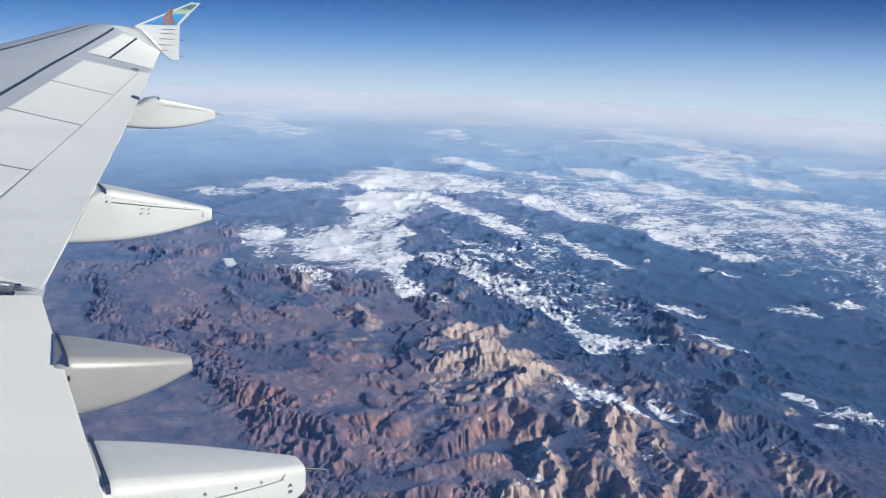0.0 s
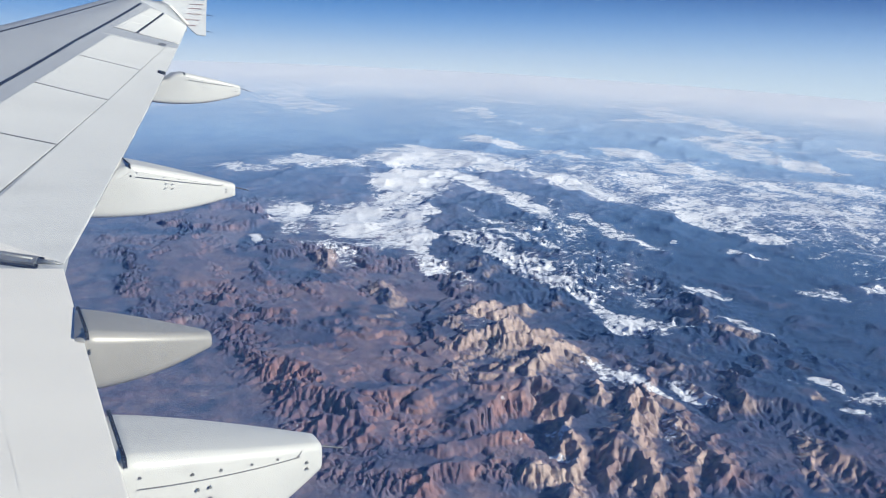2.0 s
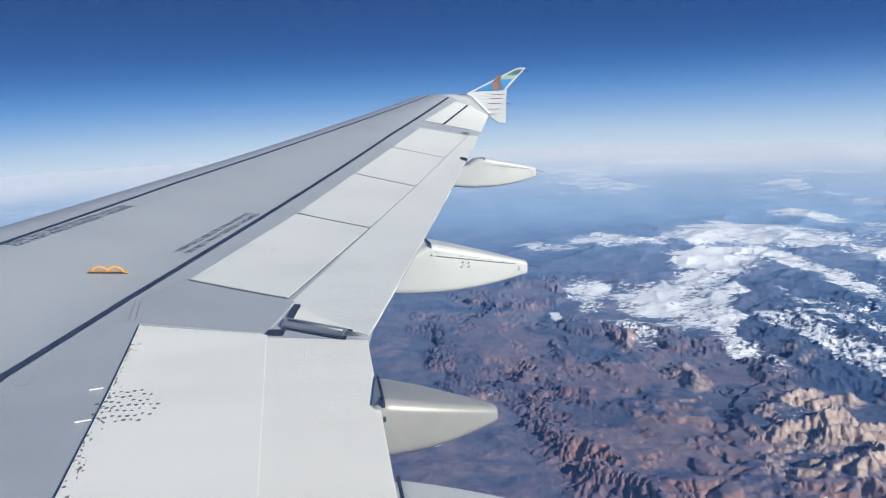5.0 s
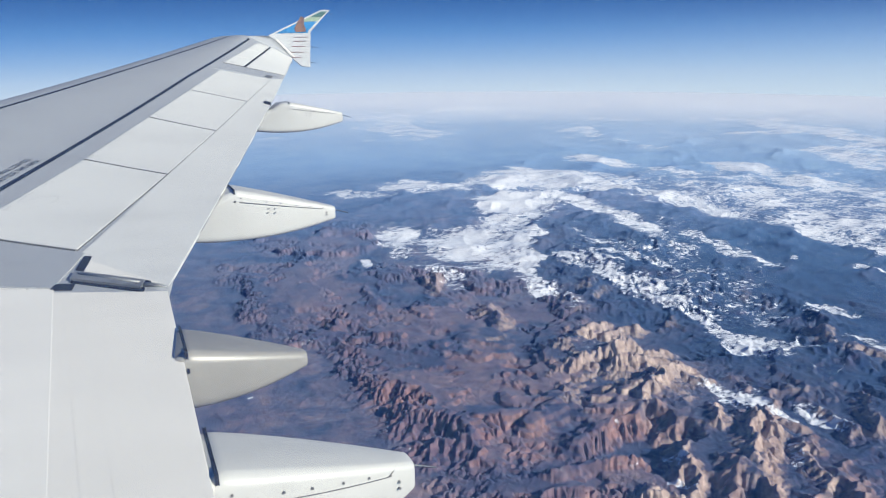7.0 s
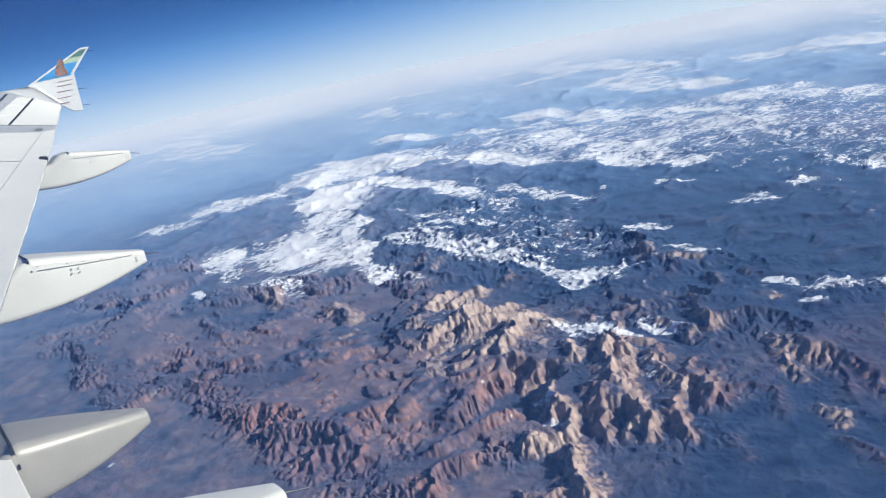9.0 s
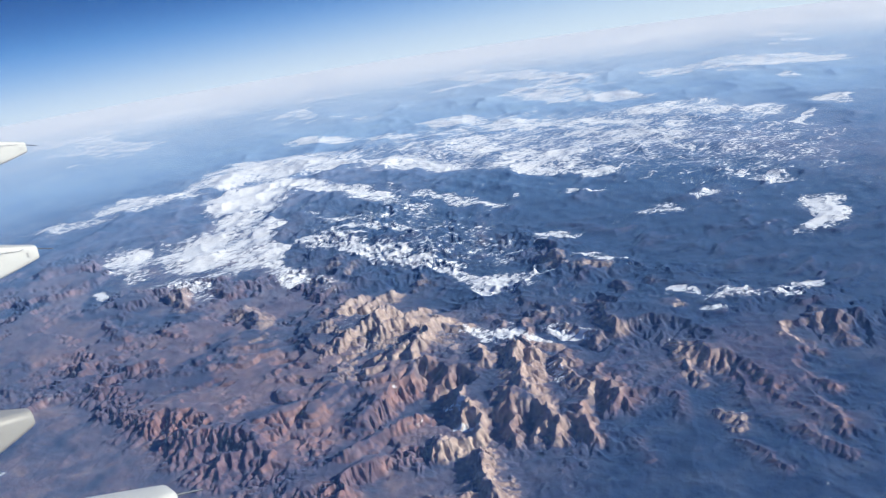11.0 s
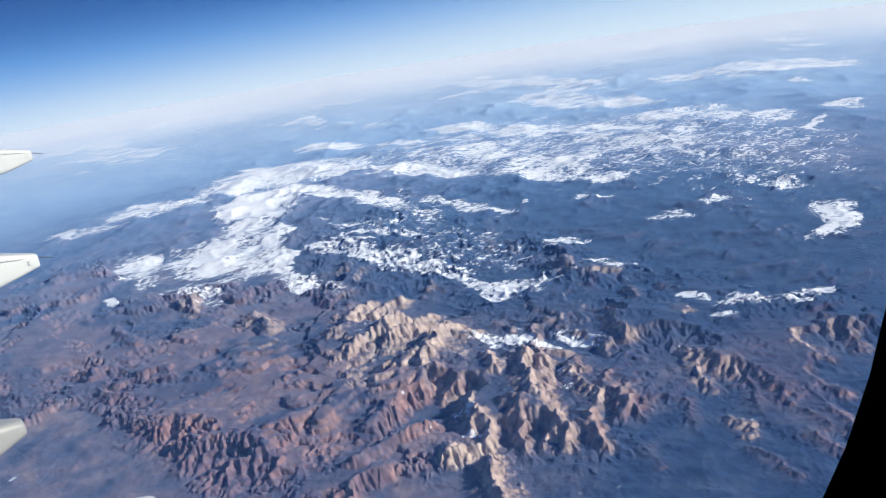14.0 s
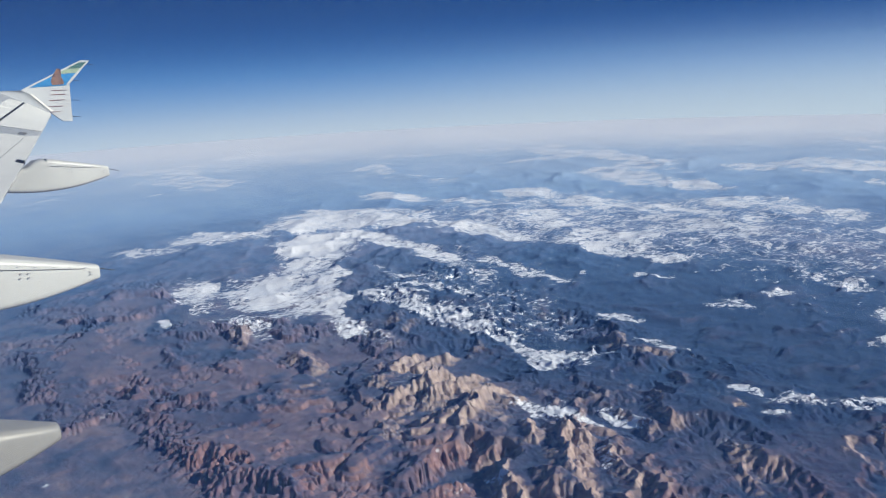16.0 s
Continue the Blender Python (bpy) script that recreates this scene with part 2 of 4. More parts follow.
class Land:
    """Height and cover of the land at many places at once."""

    def __init__(self, x, y):
        self.x, self.y = x, y
        self.wx = x + 22 * fbm(x, y, 90, 3, 4)
        self.wy = y + 22 * fbm(x, y, 90, 4, 4)
        self.z = 8 * fbm(x, y, 700, 5, 3)
        self.red, self.pale, self.snow, self.dark = (np.zeros_like(x) for _ in range(4))

    def snowfield(self, cx, cy, rx, ry, turn=0.0, amount=0.86):
        m = blob(self.wx, self.wy, cx, cy, rx * 1.05, ry * 1.05, turn, 0.6)
        self.snow = np.maximum(self.snow, amount * m)

    def clearing(self, cx, cy, rx, ry, turn=0.0):
        """Wooded ground with little snow."""
        self.snow = self.snow * (1 - 0.62 * blob(self.wx, self.wy, cx, cy, rx, ry, turn, 0.5))


def steps(h, rise, sharp=0.22):
    """Turn smooth slopes into benches and cliffs."""
    k = h / rise
    i = np.floor(k)
    return (i + smooth(0.5 - sharp, 0.5 + sharp, k - i)) * rise


CELL, WEST, SOUTH, COLS, ROWS = 2.0, 0.0, 180.0, 480, 730


def regions(x, y):
    """Red country, pale sandstone, canyon walls, the low ridges east of them and the wooded plateau."""
    wx, wy = x + 22 * fbm(x, y, 90, 3, 4), y + 22 * fbm(x, y, 90, 4, 4)
    red_land = np.maximum(blob(wx, wy, 400, 850, 150, 330, -10, 0.5), 0.9 * blob(wx, wy, 290, 1300, 150, 420, -8, 0.6))
    fins = blob(wx, wy, 530, 760, 95, 120, -25, 0.5)
    canyon = blob(wx, wy, 570, 560, 120, 190, -38, 0.45)
    east = blob(wx, wy, 660, 320, 130, 130, 0, 0.5)
    woods = blob(wx, wy, 980, 740, 430, 620, 8, 0.3)
    return red_land, fins, canyon, east, woods


def ridge_lines():
    """Hard rock on a coarse map: how much higher it stands, and how pale it is."""
    gy, gx = np.mgrid[0:ROWS, 0:COLS]
    x, y = WEST + gx * CELL, SOUTH + gy * CELL
    sx, sy = x + 8 * fbm(x, y, 45, 6, 4), y + 8 * fbm(x, y, 45, 7, 4)
    hard, pale_rock = np.zeros(x.shape), np.zeros(x.shape)

    def m(x0, y0, x1, y1, height, width, pale):
        d, _ = span(sx, sy, x0, y0, x1, y1)
        e = d / (1.6 * width)
        np.maximum(hard, height * np.exp(-e * e), out=hard)
        np.maximum(pale_rock, pale * smooth(2.0, 1.0, e), out=pale_rock)
    m(462, 1008, 455, 937, 22, 9, 0.70)
    m(404, 919, 444, 888, 18, 9, 0.60)
    m(388, 910, 437, 869, 16, 11, 0.10)
    m(381, 851, 414, 848, 16, 8, 0.10)
    m(293, 962, 308, 966, 12, 7, 0.00)
    m(317, 952, 310, 918, 12, 7, 0.00)
    m(239, 944, 256, 917, 12, 8, 0.00)
    m(252, 1035, 248, 1007, 10, 6, 0.00)
    m(325, 1159, 324, 1063, 12, 6, 0.00)
    m(321, 937, 345, 910, 9, 12, 0.00)
    m(269, 902, 353, 865, 9, 16, 0.00)
    m(261, 813, 288, 754, 20, 22, 0.00)
    m(263, 743, 301, 706, 22, 22, 0.00)
    m(255, 678, 285, 667, 20, 16, 0.00)
    m(310, 698, 366, 692, 24, 9, 0.00)
    m(350, 667, 404, 692, 26, 10, 0.10)
    m(389, 714, 418, 709, 18, 9, 0.00)
    m(364, 732, 382, 726, 14, 8, 0.00)
    m(384, 627, 467, 637, 26, 9, 0.05)
    m(334, 586, 419, 577, 28, 5, 0.05)
    m(301, 545, 341, 560, 22, 7, 0.00)
    m(358, 1493, 413, 1453, 22, 12, 0.00)
    m(276, 1583, 325, 1574, 22, 12, 0.00)
    m(359, 1632, 385, 1611, 16, 10, 0.00)
    m(433, 1147, 428, 1104, 16, 7, 0.60)
    m(373, 1038, 370, 974, 12, 9, 0.00)
    m(447, 858, 486, 822, 12, 9, 0.00)
    m(390, 798, 419, 789, 10, 8, 0.00)
    m(464, 768, 498, 769, 16, 8, 0.10)
    m(519, 857, 580, 886, 20, 7, 1.00)
    m(557, 849, 591, 863, 20, 6, 1.00)
    m(595, 868, 615, 864, 16, 6, 1.00)
    m(512, 769, 573, 816, 24, 8, 1.00)
    m(499, 750, 568, 741, 22, 6, 0.90)
    m(563, 777, 599, 790, 22, 8, 1.00)
    m(529, 710, 589, 716, 20, 6, 1.00)
    m(588, 737, 583, 682, 14, 6, 0.90)
    m(466, 707, 516, 695, 22, 6, 0.80)
    m(446, 694, 491, 691, 18, 6, 0.80)
    m(455, 670, 483, 684, 18, 6, 1.00)
    m(484, 661, 533, 703, 24, 6, 0.90)
    m(482, 647, 472, 606, 22, 7, 0.30)
    m(417, 671, 466, 656, 16, 8, 0.10)
    m(586, 1009, 585, 964, 8, 8, 0.70)
    m(636, 1036, 664, 1061, 7, 6, 0.70)
    m(633, 988, 656, 1005, 7, 6, 0.70)
    m(654, 857, 671, 859, 7, 7, 0.60)
    m(550, 628, 517, 590, 17, 5, 0.80)
    m(564, 594, 507, 526, 20, 6, 0.80)
    m(577, 583, 556, 559, 16, 5, 0.80)
    m(546, 544, 469, 455, 22, 6, 0.70)
    m(489, 537, 448, 480, 16, 6, 0.40)
    m(517, 460, 486, 426, 17, 6, 0.40)
    m(563, 528, 540, 473, 16, 6, 0.80)
    m(595, 542, 575, 519, 14, 6, 0.30)
    m(580, 499, 550, 443, 12, 10, 0.10)
    m(411, 487, 373, 434, 29, 8, 0.80)
    m(470, 591, 435, 534, 22, 6, 0.80)
    m(456, 546, 429, 509, 20, 6, 0.70)
    m(403, 526, 427, 504, 20, 6, 1.00)
    m(347, 470, 365, 449, 18, 8, 0.70)
    m(710, 598, 652, 524, 12, 5, 0.70)
    m(647, 591, 632, 531, 12, 5, 0.60)
    m(596, 599, 598, 564, 12, 5, 0.50)
    m(626, 636, 596, 600, 10, 5, 0.40)
    m(624, 690, 605, 657, 10, 5, 0.40)
    m(815, 763, 792, 720, 10, 6, 0.80)
    m(792, 691, 819, 672, 10, 7, 0.90)
    m(779, 616, 747, 580, 8, 5, 0.50)
    m(804, 584, 794, 565, 7, 5, 0.40)
    m(733, 516, 734, 509, 9, 6, 1.00)
    m(664, 455, 652, 436, 11, 6, 0.80)
    m(640, 424, 620, 404, 11, 6, 0.60)
    m(668, 424, 653, 402, 10, 6, 0.50)
    m(661, 368, 639, 337, 9, 10, 0.10)
    m(641, 389, 619, 354, 8, 9, 0.10)
    m(582, 361, 572, 342, 11, 6, 0.90)
    m(588, 403, 568, 387, 8, 6, 0.10)
    m(600, 294, 585, 251, 9, 6, 0.10)
    m(556, 319, 541, 278, 9, 6, 0.10)
    m(757, 386, 741, 374, 9, 5, 0.80)
    m(746, 365, 733, 337, 8, 5, 0.30)
    m(800, 379, 783, 365, 8, 5, 0.50)
    m(797, 355, 766, 329, 8, 5, 0.30)
    m(691, 341, 677, 301, 7, 5, 0.10)
    m(625, 326, 614, 292, 7, 5, 0.10)
    m(645, 296, 621, 265, 7, 5, 0.20)
    m(506, 388, 491, 366, 6, 6, 0.10)
    m(910, 1000, 826, 909, 6, 5, 0.30)
    m(867, 912, 830, 865, 6, 5, 0.30)
    return x, y, hard, pale_rock


def erode(lift, low, firm, rounds=18, wear=0.9):
    """Rivers cut a rising land down to its low ground: branching valleys with sharp divides, and benches where the rock is firm."""
    rows, cols = lift.shape
    n = rows * cols
    ids = np.arange(n).reshape(rows, cols)
    h = lift * 6 + np.random.default_rng(5).random(lift.shape) * 0.6
    h[low] = 0
    flat_low = low.ravel()
    ways = [(dy, dx, math.hypot(dy, dx)) for dy in (-1, 0, 1) for dx in (-1, 0, 1) if dy or dx]
    for _ in range(rounds):
        padded = np.pad(h, 1, constant_values=1e9)
        best, to, gap = np.zeros_like(h), ids.copy(), np.ones_like(h)
        for dy, dx, dist in ways:
            fall = (h - padded[1 + dy:1 + dy + rows, 1 + dx:1 + dx + cols]) / dist
            up = fall > best
            best[up], to[up], gap[up] = fall[up], (ids + dy * cols + dx)[up], dist
        order = np.argsort(h, axis=None)
        upward, down = order.tolist(), to.ravel().tolist()
        area = [1.0] * n
        for i in reversed(upward):
            j = down[i]
            if j != i:
                area[j] += area[i]
        cut = (wear * np.clip(np.sqrt(np.array(area)) - firm.ravel(), 0.06, None) / gap.ravel()).tolist()
        z = (h + lift).ravel()
        z[flat_low] = 0
        z = z.tolist()
        for i in upward:
            j = down[i]
            if j != i:
                z[i] = (z[i] + cut[i] * z[j]) / (1 + cut[i])
        h = np.array(z).reshape(rows, cols)
        h[low] = 0
    return h


def lookup(grid, x, y):
    """Values of a coarse map between its cells, 0 outside."""
    u, v = (x - WEST) / CELL, (y - SOUTH) / CELL
    inside = (u > 0) & (v > 0) & (u < COLS - 1.01) & (v < ROWS - 1.01)
    u, v = np.clip(u, 0, COLS - 1.01), np.clip(v, 0, ROWS - 1.01)
    i, j = u.astype(int), v.astype(int)
    fu, fv = u - i, v - j
    low = grid[j, i] * (1 - fu) + grid[j, i + 1] * fu
    high = grid[j + 1, i] * (1 - fu) + grid[j + 1, i + 1] * fu
    return (low * (1 - fv) + high * fv) * inside


def canyon_lands():
    x, y, hard, pale_rock = ridge_lines()
    red_land, fins, canyon, east, woods = regions(x, y)
    broken = np.clip(np.maximum.reduce([0.46 * red_land, 0.8 * fins, 0.8 * canyon, 0.24 * east, 0.7 * woods]), 0, 1)
    lift = broken * (0.7 + 0.65 * fbm(x, y, 110, 52, 5, 0.62)) + 0.055 * hard
    lift = np.clip(lift, 0, None)
    firm = 2.4 * np.clip(red_land - 1.2 * fins - 1.2 * canyon, 0, 1) * smooth(-0.3, 0.3, fbm(x, y, 140, 54, 3))
    h = erode(lift, lift < 0.07, firm)
    h = h / np.percentile(h[canyon > 0.5], 90)
    # flat rims: the hard caps end the slopes
    cap = 10 + 7 * woods + 16 * np.clip(fins + canyon, 0, 1) + 0.4 * hard + 4 * fbm(x, y, 80, 53, 4)
    z = (23 - 4 * canyon - 5 * east) * h
    z = cap - np.log1p(np.exp((cap - z) / 1.2)) * 1.2
    return np.maximum(z, 0), hard, pale_rock


def shape_land(x, y):
    g = Land(x, y)
    red_land, fins, canyon, east, woods = regions(x, y)
    upland = blob(g.wx, g.wy, 850, 1560, 480, 460, 30, 0.6)
    far_hills = blob(g.wx, g.wy, 1700, 1500, 1000, 900, 40, 0.5)
    nx, ny = x + 11 * fbm(x, y, 60, 13, 4), y + 11 * fbm(x, y, 60, 14, 4)
    cluster = 0.2 + 0.8 * smooth(-0.25, 0.4, fbm(x, y, 130, 15, 3))
    edge = smooth(WEST + CELL * COLS, WEST + CELL * COLS - 130, x) * smooth(SOUTH + CELL * ROWS, SOUTH + CELL * ROWS - 130, y)
    height, hard, pale_rock = canyon_lands()
    # beds of rock break the slopes into cliffs and ledges
    jag = 0.9 * np.abs(grain(x, y, 6, 71)) + 1.8 * np.abs(grain(x, y, 15, 72))
    base = lookup(height, x + 3 * fbm(x, y, 14, 8, 3), y + 3 * fbm(x, y, 14, 9, 3)) * edge
    bench = np.clip(base - jag * smooth(1, 5, base), 0, None)
    ledge = 0.25 + 0.35 * np.clip(red_land - canyon, 0, 1)
    rock = (1 - ledge) * bench + ledge * steps(bench, 5.2, 0.16)
    g.z = g.z + rock
    hard, pale_rock = lookup(hard, x, y), lookup(pale_rock, x, y)
    g.red = np.clip(np.maximum(red_land * smooth(0.8, 4, base), np.maximum(0.22 * canyon, 0.42 * east) * smooth(2, 8, base)) + 0.05 * hard, 0, 1)
    g.pale = np.maximum(pale_rock, np.maximum(0.85 * fins * smooth(7, 12, base), 0.45 * canyon * smooth(11, 16, base)))
    # gullies and washes on the open flats
    # woods and canyon; the last blob lays the forest tone over near flats to darken them
    forest = np.clip(np.maximum.reduce([woods, canyon, east, blob(g.wx, g.wy, 560, 310, 230, 150, 0, 0.4)]) - 0.25 * fins, 0, 1)
    wash = crests(nx, ny, 95, 61, 6, 0.42)
    g.z = g.z + (1 - smooth(1, 5, base)) * (2.2 * wash + 0.8 * fbm(x, y, 26, 62, 3)) * smooth(2400, 1300, np.hypot(x, y))
    g.red = np.maximum(g.red, 0.35 * smooth(0.35, 0.7, wash) * (1 - forest))
    # low wooded ridges, the snowy upland and the hills beyond it
    broken = np.clip(red_land + fins + canyon + east, 0, 1) * edge
    low = crests(nx * 0.6 + ny * 0.3, ny, 58, 37, 6, 0.48) * cluster
    g.z = g.z + 6 * low * woods * (1 - broken)
    g.red = np.maximum(g.red, 0.28 * woods * smooth(0.4, 0.7, low))
    g.z = g.z + upland * (12 + 13 * crests(x * 0.7, y, 150, 41, 7))
    g.z = g.z + far_hills * 9 * crests(x, y, 260, 43, 7)
    g.z = g.z + 0.7 * np.clip(red_land + woods, 0, 1) * fbm(x, y, 30, 47, 4)
    # snowfields on the plateau, the ridges beyond and the rims
    s = g.snowfield
    s(666, 1854, 89, 82, 17, 0.86)
    s(840, 1824, 140, 73, 32, 0.90)
    s(1032, 1806, 220, 132, -65, 0.92)
    s(1137, 1468, 200, 53, -89, 0.88)
    s(911, 1485, 255, 36, 90, 0.88)
    s(788, 1571, 173, 87, 66, 0.92)
    s(691, 1410, 117, 52, 77, 0.86)
    s(572, 1308, 136, 84, 78, 0.90)
    s(645, 1267, 125, 38, 64, 0.84)
    s(468, 1417, 101, 42, 74, 0.70)
    s(464, 1173, 80, 29, -71, 0.58)
    s(579, 1096, 113, 23, 88, 0.70)
    s(503, 1838, 97, 49, -57, 0.55)
    s(1029, 2023, 49, 35, -87, 0.80)
    s(1301, 2048, 129, 58, -73, 0.80)
    s(1391, 1835, 91, 47, -74, 0.70)
    s(1588, 1796, 115, 76, 81, 0.84)
    s(1329, 1449, 179, 84, 62, 0.74)
    s(1594, 1558, 144, 98, 64, 0.72)
    s(1263, 1184, 122, 88, 64, 0.88)
    s(1215, 1055, 111, 40, -81, 0.74)
    s(1659, 1330, 106, 31, 90, 1.00)
    s(1603, 1427, 72, 36, 71, 0.80)
    s(1991, 1547, 144, 63, 72, 0.90)
    s(2006, 1801, 238, 100, 69, 0.66)
    s(1785, 1251, 108, 69, 87, 0.72)
    s(1629, 1091, 43, 21, -17, 0.80)
    s(1809, 1143, 184, 104, 62, 0.60)
    s(1838, 996, 84, 47, 23, 0.70)
    s(1728, 840, 52, 11, 27, 0.88)
    s(1809, 862, 51, 12, 9, 0.88)
    s(1972, 890, 58, 34, 66, 0.70)
    s(2534, 1389, 132, 89, 77, 0.80)
    s(2572, 1229, 118, 78, 83, 0.80)
    s(2289, 1153, 63, 32, 53, 0.75)
    s(1460, 1002, 109, 12, 59, 0.72)
    s(1444, 913, 49, 9, 9, 0.76)
    s(1519, 1117, 169, 61, -88, 0.62)
    s(1099, 965, 16, 15, -14, 0.80)
    s(1120, 929, 18, 11, -40, 0.75)
    s(902, 824, 36, 11, -88, 0.80)
    s(1160, 736, 27, 12, 17, 0.76)
    s(1035, 1033, 17, 11, 68, 0.72)
    s(1177, 536, 72, 35, 26, 0.88)
    s(1105, 522, 34, 21, 3, 0.80)
    s(1305, 711, 47, 28, -86, 0.60)
    s(815, 455, 46, 27, -52, 0.76)
    s(872, 445, 33, 21, -65, 0.64)
    s(757, 452, 16, 7, -62, 0.76)
    s(792, 522, 19, 8, -65, 0.66)
    s(693, 1104, 82, 27, -82, 0.74)
    s(709, 964, 104, 32, -88, 0.78)
    s(706, 845, 69, 15, -80, 0.74)
    s(703, 772, 64, 21, -79, 0.88)
    s(733, 751, 48, 25, -72, 0.76)
    s(681, 758, 41, 7, -81, 0.92)
    s(772, 1099, 92, 28, -59, 0.62)
    s(968, 1131, 128, 23, -86, 0.60)
    s(846, 1234, 192, 92, -84, 0.46)
    s(817, 943, 167, 98, -84, 0.36)
    s(377, 1274, 20, 14, -84, 0.82)
    s(594, 639, 67, 20, -79, 0.60)
    s(646, 575, 37, 17, 89, 0.62)
    s(561, 520, 26, 6, -79, 0.78)
    s(463, 578, 16, 7, 83, 0.90)
    s(419, 519, 16, 7, -77, 0.90)
    s(850, 702, 47, 17, -69, 0.50)
    s(1077, 746, 45, 23, -78, 0.50)
    s(1437, 1367, 545, 450, -80, 0.45)
    s(1550, 919, 397, 248, 48, 0.38)
    g.clearing(786, 1745, 68, 28, 88)
    g.clearing(1010, 1416, 246, 27, -80)
    g.clearing(826, 1314, 149, 39, -86)
    g.clearing(1082, 1205, 161, 54, -79)
    g.clearing(691, 1238, 54, 24, 69)
    # juniper woods in patches over the red country
    scrub = np.clip(red_land + fins, 0, 1) * smooth(0.02, 0.30, fbm(nx, ny, 105, 64, 5, 0.58))
    g.red = g.red * (1 - 0.7 * scrub)
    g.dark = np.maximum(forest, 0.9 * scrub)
    # thin cloud and snow streaks out towards the horizon
    reach = np.hypot(x, y)
    streak = smooth(0.12, 0.5, fbm(x, y, 420, 63, 5, 0.6)) * smooth(2300, 3000, reach) * smooth(4800, 4300, reach)
    g.snow = np.maximum(g.snow, 0.60 * streak * (0.55 + 0.45 * smooth(200, 1800, x)))
    g.snow = g.snow - 0.4 * smooth(0.5, 0.15, g.snow)
    return g


def build_ground():
    az = np.unique(np.round(np.concatenate([np.arange(-24, 80, 0.08), np.arange(-180, -24, 3.0), np.arange(80, 180.1, 3.0)]), 3))
    dip = np.concatenate([[80, 60, 50, 44, 40], np.arange(37, 4.68, -0.055)])
    r = -GROUND_Z / np.tan(np.radians(dip))
    R, Z = np.meshgrid(r, np.radians(az), indexing="ij")
    x, y = EYE_X + R * np.sin(Z), EYE_Y + R * np.cos(Z)
    g = shape_land(x.ravel(), y.ravel())
    g.z, g.red, g.pale, g.snow, g.dark = (q.reshape(x.shape) for q in (g.z, g.red, g.pale, g.snow, g.dark))
    fade = smooth(4880, 4300, R)
    z = GROUND_Z + g.z * fade
    # bare rock shows on steep ground, snow and trees on the benches
    along = np.gradient(z, axis=0) / np.maximum(np.gradient(R, axis=0), 1e-6)
    across = np.gradient(z, axis=1) / np.maximum(R * np.gradient(Z, axis=1), 1e-6)
    steep = np.hypot(along, across)
    bare = smooth(0.4, 0.85, steep)
    g.red = g.red * (0.38 + 0.62 * bare) * smooth(0, 0.25, g.red)
    g.pale = g.pale * (0.05 + 0.95 * smooth(0.35, 0.75, steep))
    g.snow = g.snow * (1 - 0.45 * smooth(0.5, 1.1, steep))
    co = np.stack([x, y, z], -1).reshape(-1, 3)
    na, nr = len(az), len(r)
    idx = np.arange(nr * na).reshape(nr, na)
    quads = np.stack([idx[:-1, :-1], idx[:-1, 1:], idx[1:, 1:], idx[1:, :-1]], -1).reshape(-1, 4)
    me = bpy.data.meshes.new("ground")
    me.vertices.add(len(co))
    me.vertices.foreach_set("co", co.astype(np.float32).ravel())
    me.loops.add(quads.size)
    me.loops.foreach_set("vertex_index", quads[:, ::-1].astype(np.int32).ravel())
    me.polygons.add(len(quads))
    me.polygons.foreach_set("loop_start", np.arange(0, quads.size, 4, dtype=np.int32))
    me.polygons.foreach_set("use_smooth", np.ones(len(quads), bool))
    me.update(calc_edges=True)
    # how far off the land lies, which drives the painted haze
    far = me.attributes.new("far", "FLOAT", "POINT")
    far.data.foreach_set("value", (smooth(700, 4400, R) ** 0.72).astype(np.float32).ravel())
    cover = np.stack([g.snow, g.red, g.pale, g.dark], -1).reshape(-1, 4)
    at = me.attributes.new("cover", "FLOAT_COLOR", "POINT")
    at.data.foreach_set("color", cover.astype(np.float32).ravel())
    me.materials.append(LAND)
    return tagged(new("ground", me), "high desert of red cliffs, forest and patchy snow", "ground", kind="structure")


build_ground()

# ---- the airplane: X aft, Y outboard, Z up in its own frame ----
airplane = tagged(new("airplane"), "white and grey airliner wing with flap fairings and wingtip fence", "airplane")
airplane.matrix_world = pose(0, 0, 0, -3.59, -1.077, 0)


def part(name, bm, mat, parent, label="", kind="", smooth_it=False):
    me = bpy.data.meshes.new(name)
    bmesh.ops.recalc_face_normals(bm, faces=bm.faces[:])
    bm.to_mesh(me)
    bm.free()
    if smooth_it:
        me.polygons.foreach_set("use_smooth", [True] * len(me.polygons))
    me.materials.append(mat)
    ob = new(name, me)
    ob.parent = parent
    return tagged(ob, label, kind=kind)


def le_x(y):
    return 7.734 + (y - 16.7) * 0.5206


def te_x(y):
    return 6.15 + max(0.0, y - 5.6) * 0.2627


def te_z(y):
    d = y - 5.6
    return -0.192 + 0.0899 * d + (0.00187 * d * d if d > 0 else 0)


